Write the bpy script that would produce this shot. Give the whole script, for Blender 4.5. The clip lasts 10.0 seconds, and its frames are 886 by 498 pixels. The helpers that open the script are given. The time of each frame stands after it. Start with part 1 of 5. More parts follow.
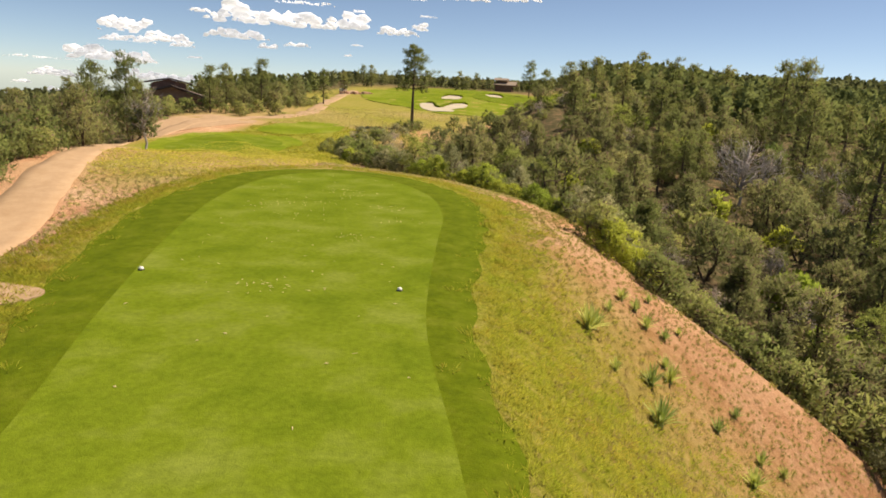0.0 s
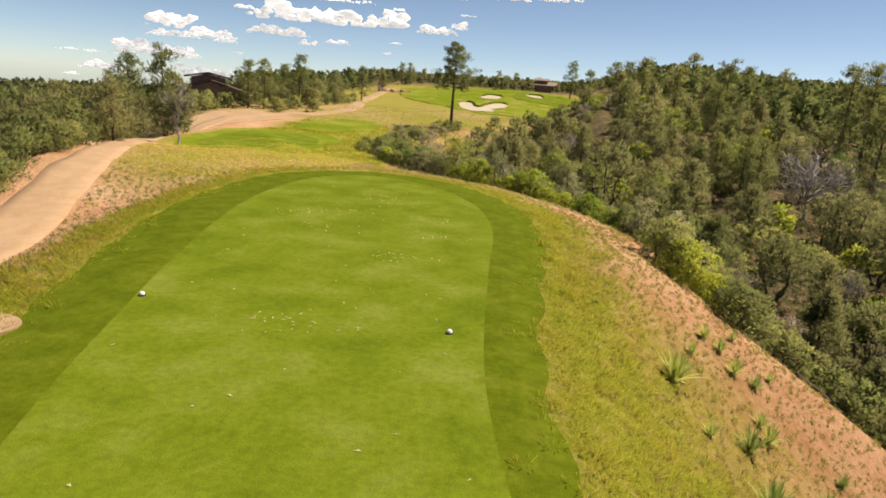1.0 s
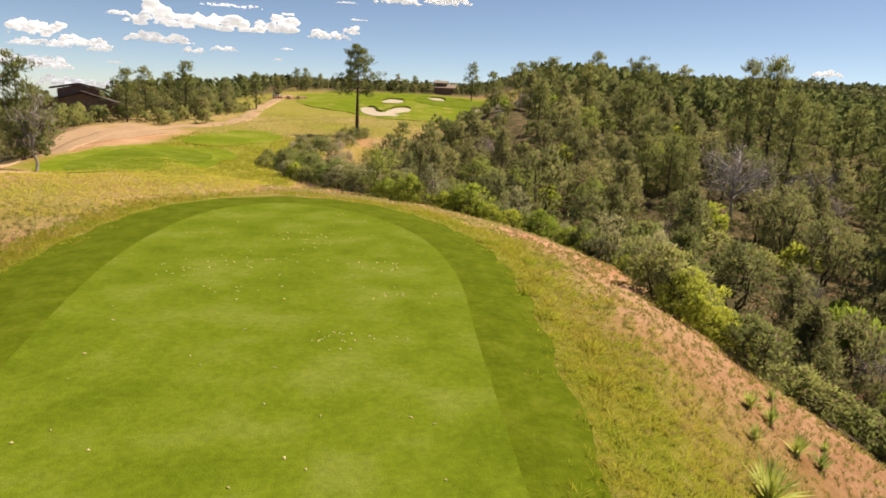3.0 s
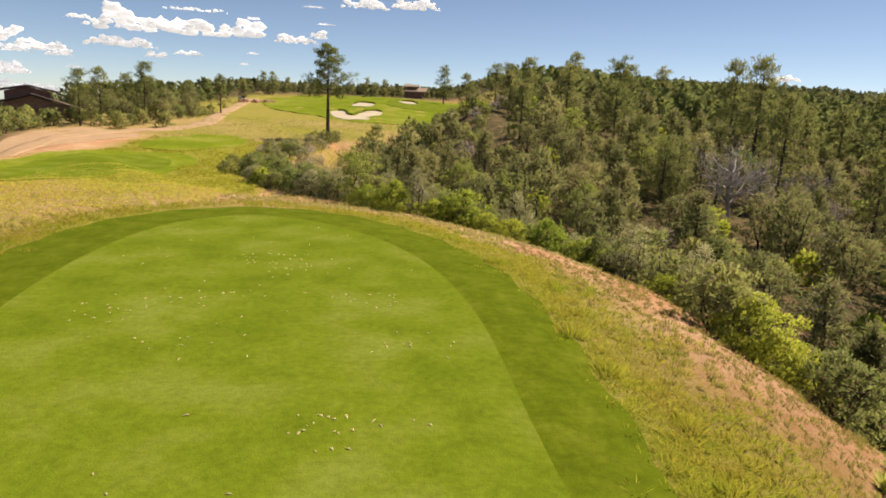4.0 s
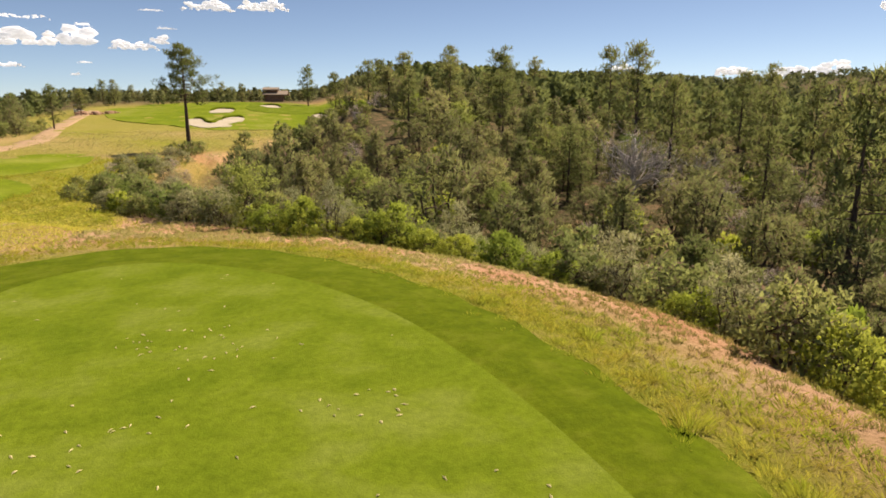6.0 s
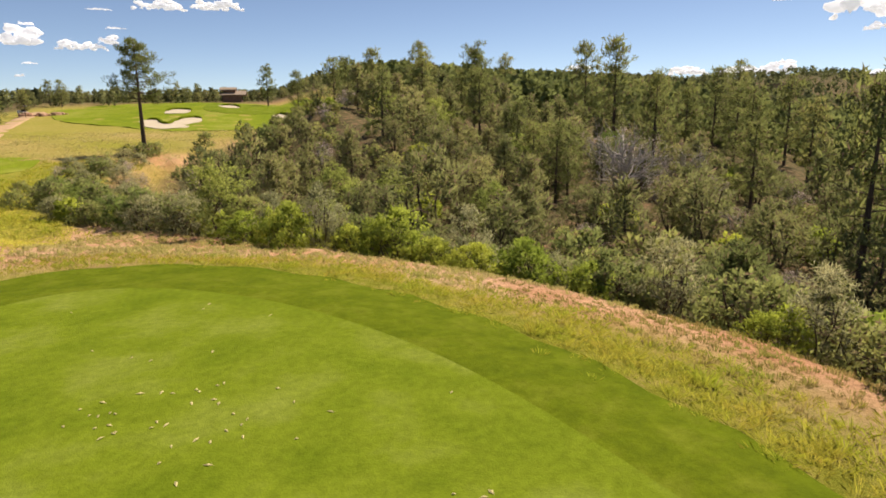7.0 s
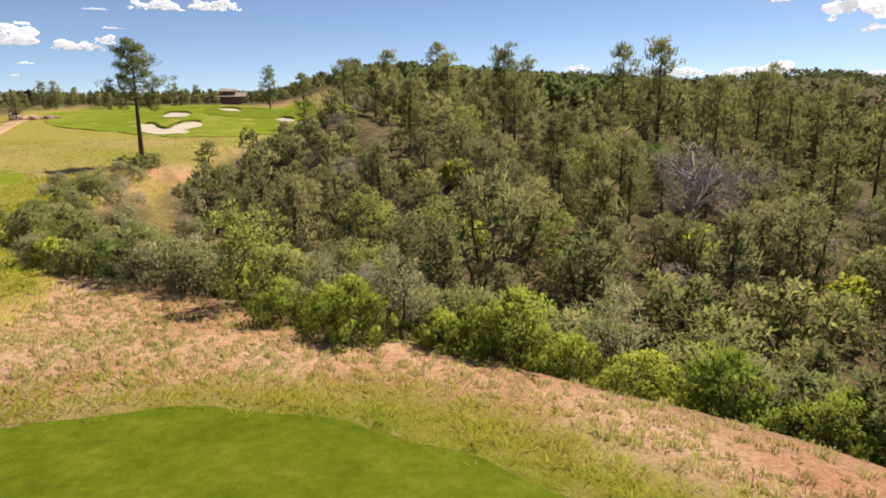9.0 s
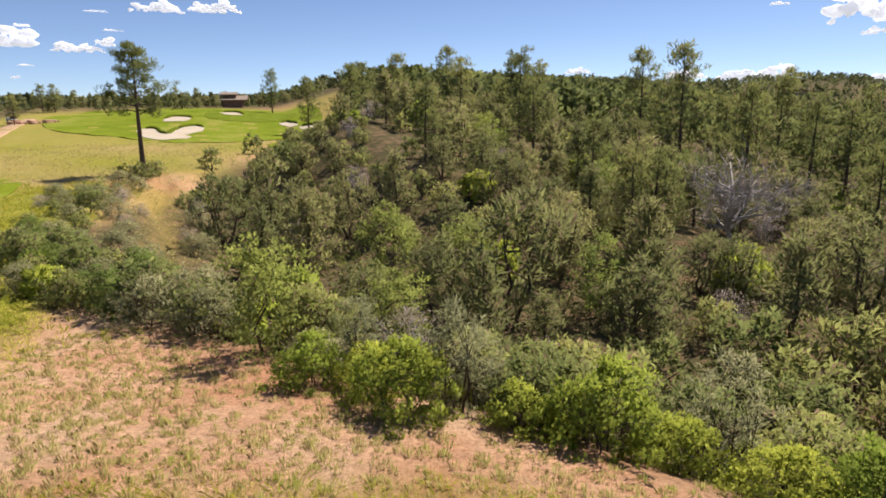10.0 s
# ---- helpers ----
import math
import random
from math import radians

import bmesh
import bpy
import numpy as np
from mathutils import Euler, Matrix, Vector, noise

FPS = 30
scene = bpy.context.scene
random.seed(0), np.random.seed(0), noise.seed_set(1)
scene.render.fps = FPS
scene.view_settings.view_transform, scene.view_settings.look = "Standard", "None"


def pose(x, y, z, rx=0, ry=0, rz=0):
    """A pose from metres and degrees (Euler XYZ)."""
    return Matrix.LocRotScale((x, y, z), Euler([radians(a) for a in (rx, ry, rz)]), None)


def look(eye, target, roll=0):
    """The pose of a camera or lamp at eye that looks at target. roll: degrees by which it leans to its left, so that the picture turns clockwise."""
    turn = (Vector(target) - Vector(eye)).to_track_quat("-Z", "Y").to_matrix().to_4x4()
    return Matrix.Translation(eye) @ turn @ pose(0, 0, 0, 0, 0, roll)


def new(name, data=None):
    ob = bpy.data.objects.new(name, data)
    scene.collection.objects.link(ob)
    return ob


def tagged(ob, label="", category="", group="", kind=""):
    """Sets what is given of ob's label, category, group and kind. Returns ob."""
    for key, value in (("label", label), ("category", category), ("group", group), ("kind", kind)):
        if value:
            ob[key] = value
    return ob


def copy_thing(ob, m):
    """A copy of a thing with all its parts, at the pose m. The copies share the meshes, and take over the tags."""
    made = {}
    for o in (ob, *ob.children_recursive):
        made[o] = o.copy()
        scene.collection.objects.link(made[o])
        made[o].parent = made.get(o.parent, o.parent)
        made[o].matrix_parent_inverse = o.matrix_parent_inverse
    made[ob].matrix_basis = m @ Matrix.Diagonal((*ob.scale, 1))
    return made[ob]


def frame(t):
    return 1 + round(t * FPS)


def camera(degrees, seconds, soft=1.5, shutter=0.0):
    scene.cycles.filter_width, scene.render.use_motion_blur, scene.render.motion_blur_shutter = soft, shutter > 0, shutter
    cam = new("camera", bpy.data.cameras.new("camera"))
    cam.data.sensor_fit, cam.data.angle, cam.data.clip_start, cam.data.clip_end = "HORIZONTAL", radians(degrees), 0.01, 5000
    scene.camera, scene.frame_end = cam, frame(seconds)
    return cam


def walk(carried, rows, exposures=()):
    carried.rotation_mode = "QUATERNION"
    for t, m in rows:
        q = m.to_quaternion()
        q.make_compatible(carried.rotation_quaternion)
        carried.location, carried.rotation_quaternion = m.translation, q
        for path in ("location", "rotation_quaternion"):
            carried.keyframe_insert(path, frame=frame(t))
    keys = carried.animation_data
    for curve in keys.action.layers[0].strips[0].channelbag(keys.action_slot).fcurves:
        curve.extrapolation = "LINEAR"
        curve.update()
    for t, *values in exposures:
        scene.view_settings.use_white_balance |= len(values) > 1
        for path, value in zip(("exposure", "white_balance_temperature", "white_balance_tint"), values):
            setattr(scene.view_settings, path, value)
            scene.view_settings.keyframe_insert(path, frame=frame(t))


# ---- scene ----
cam = camera(70.00, 10.0, 1.75)
PATH = [
    (0, -0.015, -0.164, 4.175, 76.40, -3.30, 1.07),
    (0.5, -0.265, 1.190, 4.151, 76.16, -4.09, 3.64),
    (1, -0.586, 2.465, 4.127, 76.11, -4.33, 4.36),
    (1.5, -0.926, 3.713, 4.095, 76.17, -4.22, 4.21),
    (2, -1.289, 4.914, 4.070, 76.38, -4.02, 2.72),
    (2.5, -1.651, 6.050, 4.110, 76.65, -3.39, -0.51),
    (3, -1.988, 7.235, 4.148, 76.98, -2.68, -4.78),
    (4.5, -2.752, 12.542, 3.596, 77.63, -2.46, -7.89),
    (5, -3.124, 13.604, 3.592, 77.66, -2.12, -9.35),
    (5.5, -3.460, 14.604, 3.637, 77.76, -1.11, -14.22),
    (6, -3.667, 15.698, 3.595, 77.68, 0.37, -19.86),
    (7.5, -4.110, 20.446, 3.252, 77.68, 0.71, -23.60),
    (8, -4.145, 22.110, 3.522, 77.69, 0.66, -23.57),
    (8.5, -4.165, 23.796, 3.840, 77.70, 0.60, -23.61),
    (9, -4.168, 25.433, 4.043, 77.72, 0.63, -23.67),
    (9.5, -4.197, 26.962, 4.219, 77.83, 0.62, -23.68),
    (10, -4.311, 28.286, 4.437, 77.93, 0.57, -23.71),
]
walk(cam, [(t, pose(*p)) for t, *p in PATH], [(0, 0.5, 7650, 11), (5.5, 0.5, 7650, 13), (7.5, 0.55, 7300, 13), (8.5, 0.55, 7150, 13), (10, 0.57, 6600, 15)])

# ---- world, sun ----
world = bpy.data.worlds.new("world")
scene.world = world
world.use_nodes = True
wn = world.node_tree
sky = wn.nodes.new("ShaderNodeTexSky")
sky.sky_type, sky.sun_disc = "NISHITA", False
SUN_EL, SUN_AZ = 56.0, 66.0          # degrees; azimuth clockwise from +y
sky.sun_elevation, sky.sun_rotation = radians(SUN_EL), radians(SUN_AZ)
sky.altitude, sky.air_density, sky.dust_density, sky.ozone_density = 2800, 0.75, 1.4, 2.6
wn.links.new(sky.outputs[0], wn.nodes["Background"].inputs[0])
wn.nodes["Background"].inputs[1].default_value = 0.09
sun = new("sun", bpy.data.lights.new("sun", "SUN"))
sun.data.energy, sun.data.angle, sun.data.color = 5.0, radians(0.53), (1.0, 0.92, 0.79)
sun_way = Vector((math.sin(radians(SUN_AZ)) * math.cos(radians(SUN_EL)), math.cos(radians(SUN_AZ)) * math.cos(radians(SUN_EL)), math.sin(radians(SUN_EL))))
sun.matrix_world = look(sun_way * 100, (0, 0, 0))

# ---- lie of the land ----
TEE = [(1.0, 0.0), (0.35, 6.0), (-0.3, 11.0), (-0.3, 17.0), (-0.2, 22.0), (-0.8, 26.2), (-2.3, 29.6), (-4.4, 31.8), (-6.4, 32.1),
       (-8.0, 30.4), (-8.7, 27.0), (-8.6, 22.5), (-7.6, 16.5), (-6.2, 10.5), (-5.0, 6.0), (-4.0, 0.0), (-3.4, -7.0), (-1.0, -9.0), (1.4, -6.0)]


def smooth_loop(pts, steps):
    """A closed Catmull-Rom curve through the corner points of a plan."""
    p = np.array(pts, float)
    out = []
    for i in range(len(p)):
        a, b, c, d = p[i - 1], p[i], p[(i + 1) % len(p)], p[(i + 2) % len(p)]
        for s in np.arange(steps) / steps:
            out.append(0.5 * (2 * b + (c - a) * s + (2 * a - 5 * b + 4 * c - d) * s * s + (3 * b - a - 3 * c + d) * s ** 3))
    return np.array(out)


TEE_LOOP = smooth_loop(TEE, 8)


def step(a, b, v):
    s = np.clip((v - a) / (b - a), 0, 1)
    return s * s * (3 - 2 * s)


def from_tee(x, y):
    """Metres outside the tee's edge."""
    best = np.full(np.shape(x), 1e9)
    a, b = TEE_LOOP, np.roll(TEE_LOOP, -1, 0)
    inside = np.zeros(np.shape(x), bool)
    for (ax, ay), (bx, by) in zip(a, b):
        dx, dy = bx - ax, by - ay
        s = np.clip(((x - ax) * dx + (y - ay) * dy) / (dx * dx + dy * dy), 0, 1)
        best = np.minimum(best, np.hypot(x - ax - s * dx, y - ay - s * dy))
        inside ^= ((ay > y) != (by > y)) & (x < ax + (y - ay) * dx / (dy if dy else 1e-9))
    return np.where(inside, -best, best)


def collar(x, y):
    """Width of the longer mown collar beside the tee."""
    east = np.interp(y, [5, 9, 13, 17, 22, 26, 30, 33], [0.75, 0.86, 1.0, 1.3, 1.55, 1.85, 2.3, 2.9])
    west = np.interp(y, [6, 9, 13, 21, 27, 31, 34], [0.9, 1.1, 1.7, 2.2, 2.3, 2.8, 3.3])
    return west + (east - west) * step(-6.5, -3, x)


def rim(y):
    """How far east the open shelf and its slope reach before the woods of the canyon begin."""
    return np.interp(y, [-30, 9, 14, 18, 19, 20, 21.2, 22, 23.6, 25, 26.5, 28, 29.5, 31, 33, 34.5, 36, 38, 40.5, 43, 46, 49, 52, 58, 66, 75, 86, 95, 104],
                     [24, 20, 18, 14.8, 13.4, 11.3, 9.0, 7.0, 5.4, 5.5, 5.4, 5.1, 4.5, 3.8, 2.4, 1.2, 0.2, -1.1, -2.6, -3.6, -5, -6.8, -9, -11, -10.5, -8, -4, -1, 3])


def valley(y):
    """Where the canyon's bottom runs, and its height."""
    at = [-60, 0, 14, 24, 36, 46, 58, 72, 86, 100]
    return (np.interp(y, at, [40, 30, 24, 16.5, 11.5, 7, 3, 0, -0.5, 2]),
            np.interp(y, at, [-16, -14, -11.5, -7.2, -5.2, -4.5, -4.1, -4.2, -3.2, -1.6]))


def height(x, y):
    x, y = np.asarray(x, float), np.asarray(y, float)
    d = np.minimum(from_tee(x, y), 60)
    # the shelf that carries the tees, with its shoulder to the east
    fall = np.interp(y, [19.5, 23, 28, 34, 44], [0.0, 0.05, 0.075, 0.05, 0.02])
    east = step(-3, 1, x + np.maximum(0, y - 30) * 0.6)
    shelf = -0.18 * step(0.4, 2.2, d) - fall * np.clip(d - 1.8, 0, 9) ** 1.5 * east
    brow = np.interp(y, [4, 8, 12, 15, 18, 21, 24], [1.3, 1.35, 1.5, 2.1, 3.0, 4.2, 5.0])
    steep = np.interp(y, [4, 8, 12, 15, 18, 21, 24, 27], [0.68, 0.7, 0.73, 0.73, 0.62, 0.55, 0.4, 0.0])
    out = x - brow
    shelf -= steep * (np.sqrt(out * out + 0.5) + out - 0.12) * 0.5 * step(-1.5, 0.5, out)
    # the bank down to the cart path, and the fall beyond the path
    shelf -= 0.95 * step(2.2, 6, d) * step(34, 20, y) * step(-6, -9, x) + 0.3 * np.clip(-19.5 - x - 0.42 * (y - 26) * (y < 40) - 5.9 * (y >= 40) - 0.1 * np.maximum(y - 40, 0), 0, 26)
    shelf -= 0.85 * step(37, 50, y)
    fairway = np.interp(y, [70, 94, 105, 125, 145, 165, 190, 230, 260, 400], [-1.6, -0.75, -0.1, 0.6, 1.3, 2.4, 3.8, 5.0, 7.4, 8.0])
    fairway = fairway + 2.0 * np.exp(-((x - 5) / 20) ** 2 - ((y - 198) / 30) ** 2)
    fairway = fairway + (-7 - fairway) * step(-50, -95, x)
    shelf = shelf + (fairway - shelf) * step(60, 90, y)
    # the canyon
    xr, (xv, floor) = rim(y), valley(y)
    s = step(0, 1, (x - xr) / np.maximum(xv - xr, 2))
    west_side = shelf + (floor - shelf) * s
    e = np.maximum(x - xv, 0)
    q = y - 0.45 * (x - 20)
    hill = np.interp(q, [-60, 20, 40, 50, 54, 68, 80, 94, 110, 130, 170, 260], [-12, -7, -5, -4, -3.2, -0.3, 2, 4.5, 6, 8, 12, 14])
    east_side = floor + (hill - floor) * step(0, 14, e)
    z = np.where(x < xv, west_side, east_side)
    z = z + (shelf - z) * step(88, 106, y) * step(34, 10, x - 0.13 * (y - 100))
    z = z - 0.7 * np.exp(-((x + 4.8 + 0.5 * np.sin(y * 0.5)) / 0.9) ** 2) * step(60, 66, y) * step(92, 86, y)
    # far hills, ring by ring of the compass
    far, az = np.hypot(x, y), np.degrees(np.arctan2(x, y))
    rise = np.interp(az, [-180, -90, -60, -36, -34, -31, -27, -19.5, -12, -5, 0, 6, 12, 20, 30, 36, 42, 47, 52, 55, 58, 70, 120, 180],
                     [0.6, -1.5, -2.6, -2.6, -1.8, -1.45, -1.3, -0.2, 0.7, 1.0, 1.0, 1.2, 1.7, 2.2, 2.5, 2.3, 1.7, 2.1, 2.3, 1.9, 1.5, 1.4, 0.8, 0.6])
    reach = np.interp(az, [-180, -40, -25, -10, 10, 30, 60, 180], [900, 1500, 1500, 1000, 700, 700, 900, 900])
    far_z = 4 + reach * np.tan(np.radians(rise)) * (1 + 0.05 * np.sin(az * 1.9) + 0.04 * np.sin(az * 4.3 + 1)) - 0.03 * np.maximum(far - reach, 0)
    z = z + (far_z - z) * step(0, 1, (far - 230) / (reach - 230))
    z = z + 0.1 * np.sin(x * 0.9 + 0.6 * np.sin(y * 0.5)) * np.sin(y * 0.7) * step(4, 12, d)
    return z

# ---- materials ----
def material(name, rough=0.8, spec=0.3):
    m = bpy.data.materials.new(name)
    m.use_nodes = True
    b = m.node_tree.nodes["Principled BSDF"]
    b.inputs["Roughness"].default_value = rough
    b.inputs["Specular IOR Level"].default_value = spec
    return m, m.node_tree, b


def node(tree, kind, **values):
    n = tree.nodes.new(kind)
    for key, v in values.items():
        n.inputs[key.replace("_", " ")].default_value = v
    return n


def noise_at(tree, scale, detail=4.0, rough=0.55, stretch=None):
    n = node(tree, "ShaderNodeTexNoise", Scale=scale, Detail=detail, Roughness=rough)
    co = tree.nodes.new("ShaderNodeNewGeometry")
    if stretch:
        mp = node(tree, "ShaderNodeMapping", Scale=stretch)
        tree.links.new(co.outputs["Position"], mp.inputs["Vector"])
        tree.links.new(mp.outputs[0], n.inputs["Vector"])
    else:
        tree.links.new(co.outputs["Position"], n.inputs["Vector"])
    return n.outputs["Fac"]


def ramp(tree, fac, stops):
    r = tree.nodes.new("ShaderNodeValToRGB")
    els = r.color_ramp.elements
    while len(els) < len(stops):
        els.new(0.5)
    for el, (p, c) in zip(els, stops):
        el.position, el.color = p, (*c, 1)
    tree.links.new(fac, r.inputs[0])
    return r.outputs[0]


def blend(tree, fac, a, b, how="MIX"):
    n = tree.nodes.new("ShaderNodeMix")
    n.data_type, n.blend_type = "RGBA", how
    for socket, v in ((n.inputs[0], fac), (n.inputs[6], a), (n.inputs[7], b)):
        if isinstance(v, (int, float)):
            socket.default_value = v
        elif isinstance(v, tuple):
            socket.default_value = (*v, 1)
        else:
            tree.links.new(v, socket)
    return n.outputs[2]


def bump(tree, b, fac, strength, distance):
    n = node(tree, "ShaderNodeBump", Strength=strength, Distance=distance)
    tree.links.new(fac, n.inputs["Height"])
    tree.links.new(n.outputs[0], b.inputs["Normal"])


def mask(tree, name):
    n = tree.nodes.new("ShaderNodeAttribute")
    n.attribute_name = name
    return n.outputs["Fac"]


def turf(name, dark, mid, light, patch=0.35, fine=9.0):
    m, t, b = material(name, 0.9, 0.02)
    broad = ramp(t, noise_at(t, patch, 4, 0.6), [(0.34, dark), (0.5, mid), (0.68, light)])
    speck = ramp(t, noise_at(t, fine, 6, 0.75), [(0.25, (0.62, 0.62, 0.6)), (0.75, (1.3, 1.3, 1.2))])
    c = blend(t, 0.8, broad, speck, "MULTIPLY")
    t.links.new(c, b.inputs["Base Color"])
    bump(t, b, noise_at(t, 30, 3, 0.7), 0.5, 0.03)
    return m


TEE_TURF = turf("tee_turf", (0.1, 0.142, 0.01), (0.13, 0.173, 0.014), (0.168, 0.204, 0.034), 0.6)
FRINGE = turf("fringe_turf", (0.076, 0.106, 0.007), (0.093, 0.124, 0.008), (0.12, 0.146, 0.014), 1.4, 6)
FAIRWAY = turf("fairway_turf", (0.125, 0.175, 0.014), (0.165, 0.21, 0.018), (0.235, 0.25, 0.05), 0.1, 1.5)


def ground_material():
    m, t, b = material("native_ground", 0.95, 0.03)
    soil = ramp(t, noise_at(t, 0.25, 6, 0.65), [(0.3, (0.47, 0.235, 0.135)), (0.5, (0.57, 0.345, 0.215)), (0.75, (0.62, 0.45, 0.31))])
    grit = ramp(t, noise_at(t, 7, 8, 0.8), [(0.3, (0.6, 0.58, 0.55)), (0.7, (1.25, 1.25, 1.25))])
    soil = blend(t, 0.8, soil, grit, "MULTIPLY")
    clods = ramp(t, noise_at(t, 13, 4, 0.7), [(0.32, (0.5, 0.46, 0.42)), (0.48, (1.0, 1.0, 1.0)), (0.7, (1.2, 1.2, 1.2))])
    soil = blend(t, 0.8, soil, clods, "MULTIPLY")
    straw = ramp(t, noise_at(t, 3.5, 8, 0.75), [(0.3, (0.2, 0.18, 0.045)), (0.5, (0.31, 0.25, 0.09)), (0.72, (0.47, 0.32, 0.2))])
    green = ramp(t, noise_at(t, 2.5, 8, 0.75), [(0.3, (0.14, 0.17, 0.015)), (0.5, (0.235, 0.235, 0.032)), (0.72, (0.36, 0.29, 0.095))])
    duff = ramp(t, noise_at(t, 1.2, 8, 0.7), [(0.3, (0.055, 0.056, 0.024)), (0.5, (0.1, 0.086, 0.045)), (0.74, (0.3, 0.175, 0.11))])
    rust = ramp(t, noise_at(t, 0.9, 7, 0.7), [(0.3, (0.34, 0.165, 0.08)), (0.52, (0.47, 0.26, 0.148)), (0.75, (0.56, 0.36, 0.225))])
    soil = blend(t, mask(t, "rust"), soil, blend(t, 0.7, rust, grit, "MULTIPLY"))
    c = blend(t, mask(t, "straw"), soil, straw)
    c = blend(t, mask(t, "green"), c, green)
    c = blend(t, mask(t, "wood"), c, duff)
    canopy = ramp(t, noise_at(t, 0.03, 8, 0.8), [(0.35, (0.022, 0.03, 0.014)), (0.65, (0.06, 0.07, 0.032))])
    c = blend(t, mask(t, "canopy"), c, canopy)
    t.links.new(c, b.inputs["Base Color"])
    bump(t, b, noise_at(t, 5, 8, 0.75), 1.0, 0.12)
    return m


GROUND = ground_material()


def sandy(name, a, b_, scale=1.5):
    m, t, b = material(name, 0.95, 0.15)
    c = ramp(t, noise_at(t, scale, 7, 0.7), [(0.3, a), (0.7, b_)])
    c = blend(t, 0.5, c, ramp(t, noise_at(t, 14, 5, 0.8), [(0.3, (0.75, 0.75, 0.75)), (0.7, (1.15, 1.15, 1.15))]), "MULTIPLY")
    t.links.new(c, b.inputs["Base Color"])
    bump(t, b, noise_at(t, 9, 5, 0.7), 0.4, 0.04)
    return m


PATH_DIRT = sandy("path_dirt", (0.36, 0.235, 0.14), (0.46, 0.32, 0.205))
BUNKER = sandy("bunker_sand", (0.42, 0.36, 0.27), (0.5, 0.44, 0.35), 0.4)


def leaf_material(name, shade, sun_, back=0.3, dead=None):
    m, t, b = material(name, 0.8, 0.08)
    geo = t.nodes.new("ShaderNodeNewGeometry")
    info = t.nodes.new("ShaderNodeObjectInfo")
    c = ramp(t, geo.outputs["Random Per Island"], [(0.0, shade), (1.0, sun_)] if dead is None else [(0.0, dead), (0.06, dead), (0.2, shade), (1.0, sun_)])
    c = blend(t, 0.7, c, ramp(t, noise_at(t, 1.1, 3, 0.6), [(0.3, (0.72, 0.74, 0.78)), (0.7, (1.25, 1.22, 1.1))]), "MULTIPLY")
    hue = node(t, "ShaderNodeHueSaturation")
    span = node(t, "ShaderNodeMapRange", To_Min=0.48, To_Max=0.515)
    val = node(t, "ShaderNodeMapRange", To_Min=1.25, To_Max=0.8)
    t.links.new(info.outputs["Random"], span.inputs["Value"])
    t.links.new(info.outputs["Random"], val.inputs["Value"])
    t.links.new(span.outputs[0], hue.inputs["Hue"])
    t.links.new(val.outputs[0], hue.inputs["Value"])
    t.links.new(c, hue.inputs["Color"])
    t.links.new(hue.outputs[0], b.inputs["Base Color"])
    tr = t.nodes.new("ShaderNodeBsdfTranslucent")
    mix = t.nodes.new("ShaderNodeMixShader")
    mix.inputs[0].default_value = back
    t.links.new(hue.outputs[0], tr.inputs["Color"])
    t.links.new(b.outputs[0], mix.inputs[1])
    t.links.new(tr.outputs[0], mix.inputs[2])
    t.links.new(mix.outputs[0], t.nodes["Material Output"].inputs["Surface"])
    return m


JUNIPER = leaf_material("juniper_leaf", (0.19, 0.205, 0.08), (0.295, 0.315, 0.13), 0.55, (0.22, 0.16, 0.12))
PINE = leaf_material("pine_needle", (0.185, 0.21, 0.068), (0.285, 0.32, 0.11), 0.55, (0.2, 0.15, 0.1))
OAK = leaf_material("oak_leaf", (0.215, 0.245, 0.08), (0.35, 0.385, 0.135), 0.55, (0.25, 0.19, 0.12))
BRIGHT = leaf_material("bright_leaf", (0.24, 0.3, 0.045), (0.43, 0.505, 0.09), 0.5)
SAGE = leaf_material("sage_leaf", (0.2, 0.205, 0.105), (0.42, 0.425, 0.23), 0.4)
LIME = leaf_material("locust_leaf", (0.16, 0.215, 0.05), (0.29, 0.355, 0.1), 0.5)
HILL = leaf_material("hill_conifer", (0.2, 0.225, 0.08), (0.31, 0.345, 0.125), 0.5)
# darker greens stand in for the self-shade that distant crowns lack
FAR_SHADED = leaf_material("far_conifer_shaded", (0.1, 0.115, 0.05), (0.21, 0.23, 0.1), 0.4)
DRY = leaf_material("dry_twig", (0.25, 0.21, 0.185), (0.47, 0.395, 0.355), 0.35)


def grass_material(name, stops):
    m, t, b = material(name, 0.75, 0.1)
    geo = t.nodes.new("ShaderNodeNewGeometry")
    c = ramp(t, noise_at(t, 0.8, 6, 0.8), stops)
    v = ramp(t, geo.outputs["Random Per Island"], [(0, (0.7, 0.7, 0.65)), (1, (1.3, 1.3, 1.25))])
    c = blend(t, 0.8, c, v, "MULTIPLY")
    t.links.new(c, b.inputs["Base Color"])
    tr = t.nodes.new("ShaderNodeBsdfTranslucent")
    mix = t.nodes.new("ShaderNodeMixShader")
    mix.inputs[0].default_value = 0.45
    t.links.new(c, tr.inputs["Color"])
    t.links.new(b.outputs[0], mix.inputs[1])
    t.links.new(tr.outputs[0], mix.inputs[2])
    t.links.new(mix.outputs[0], t.nodes["Material Output"].inputs["Surface"])
    return m


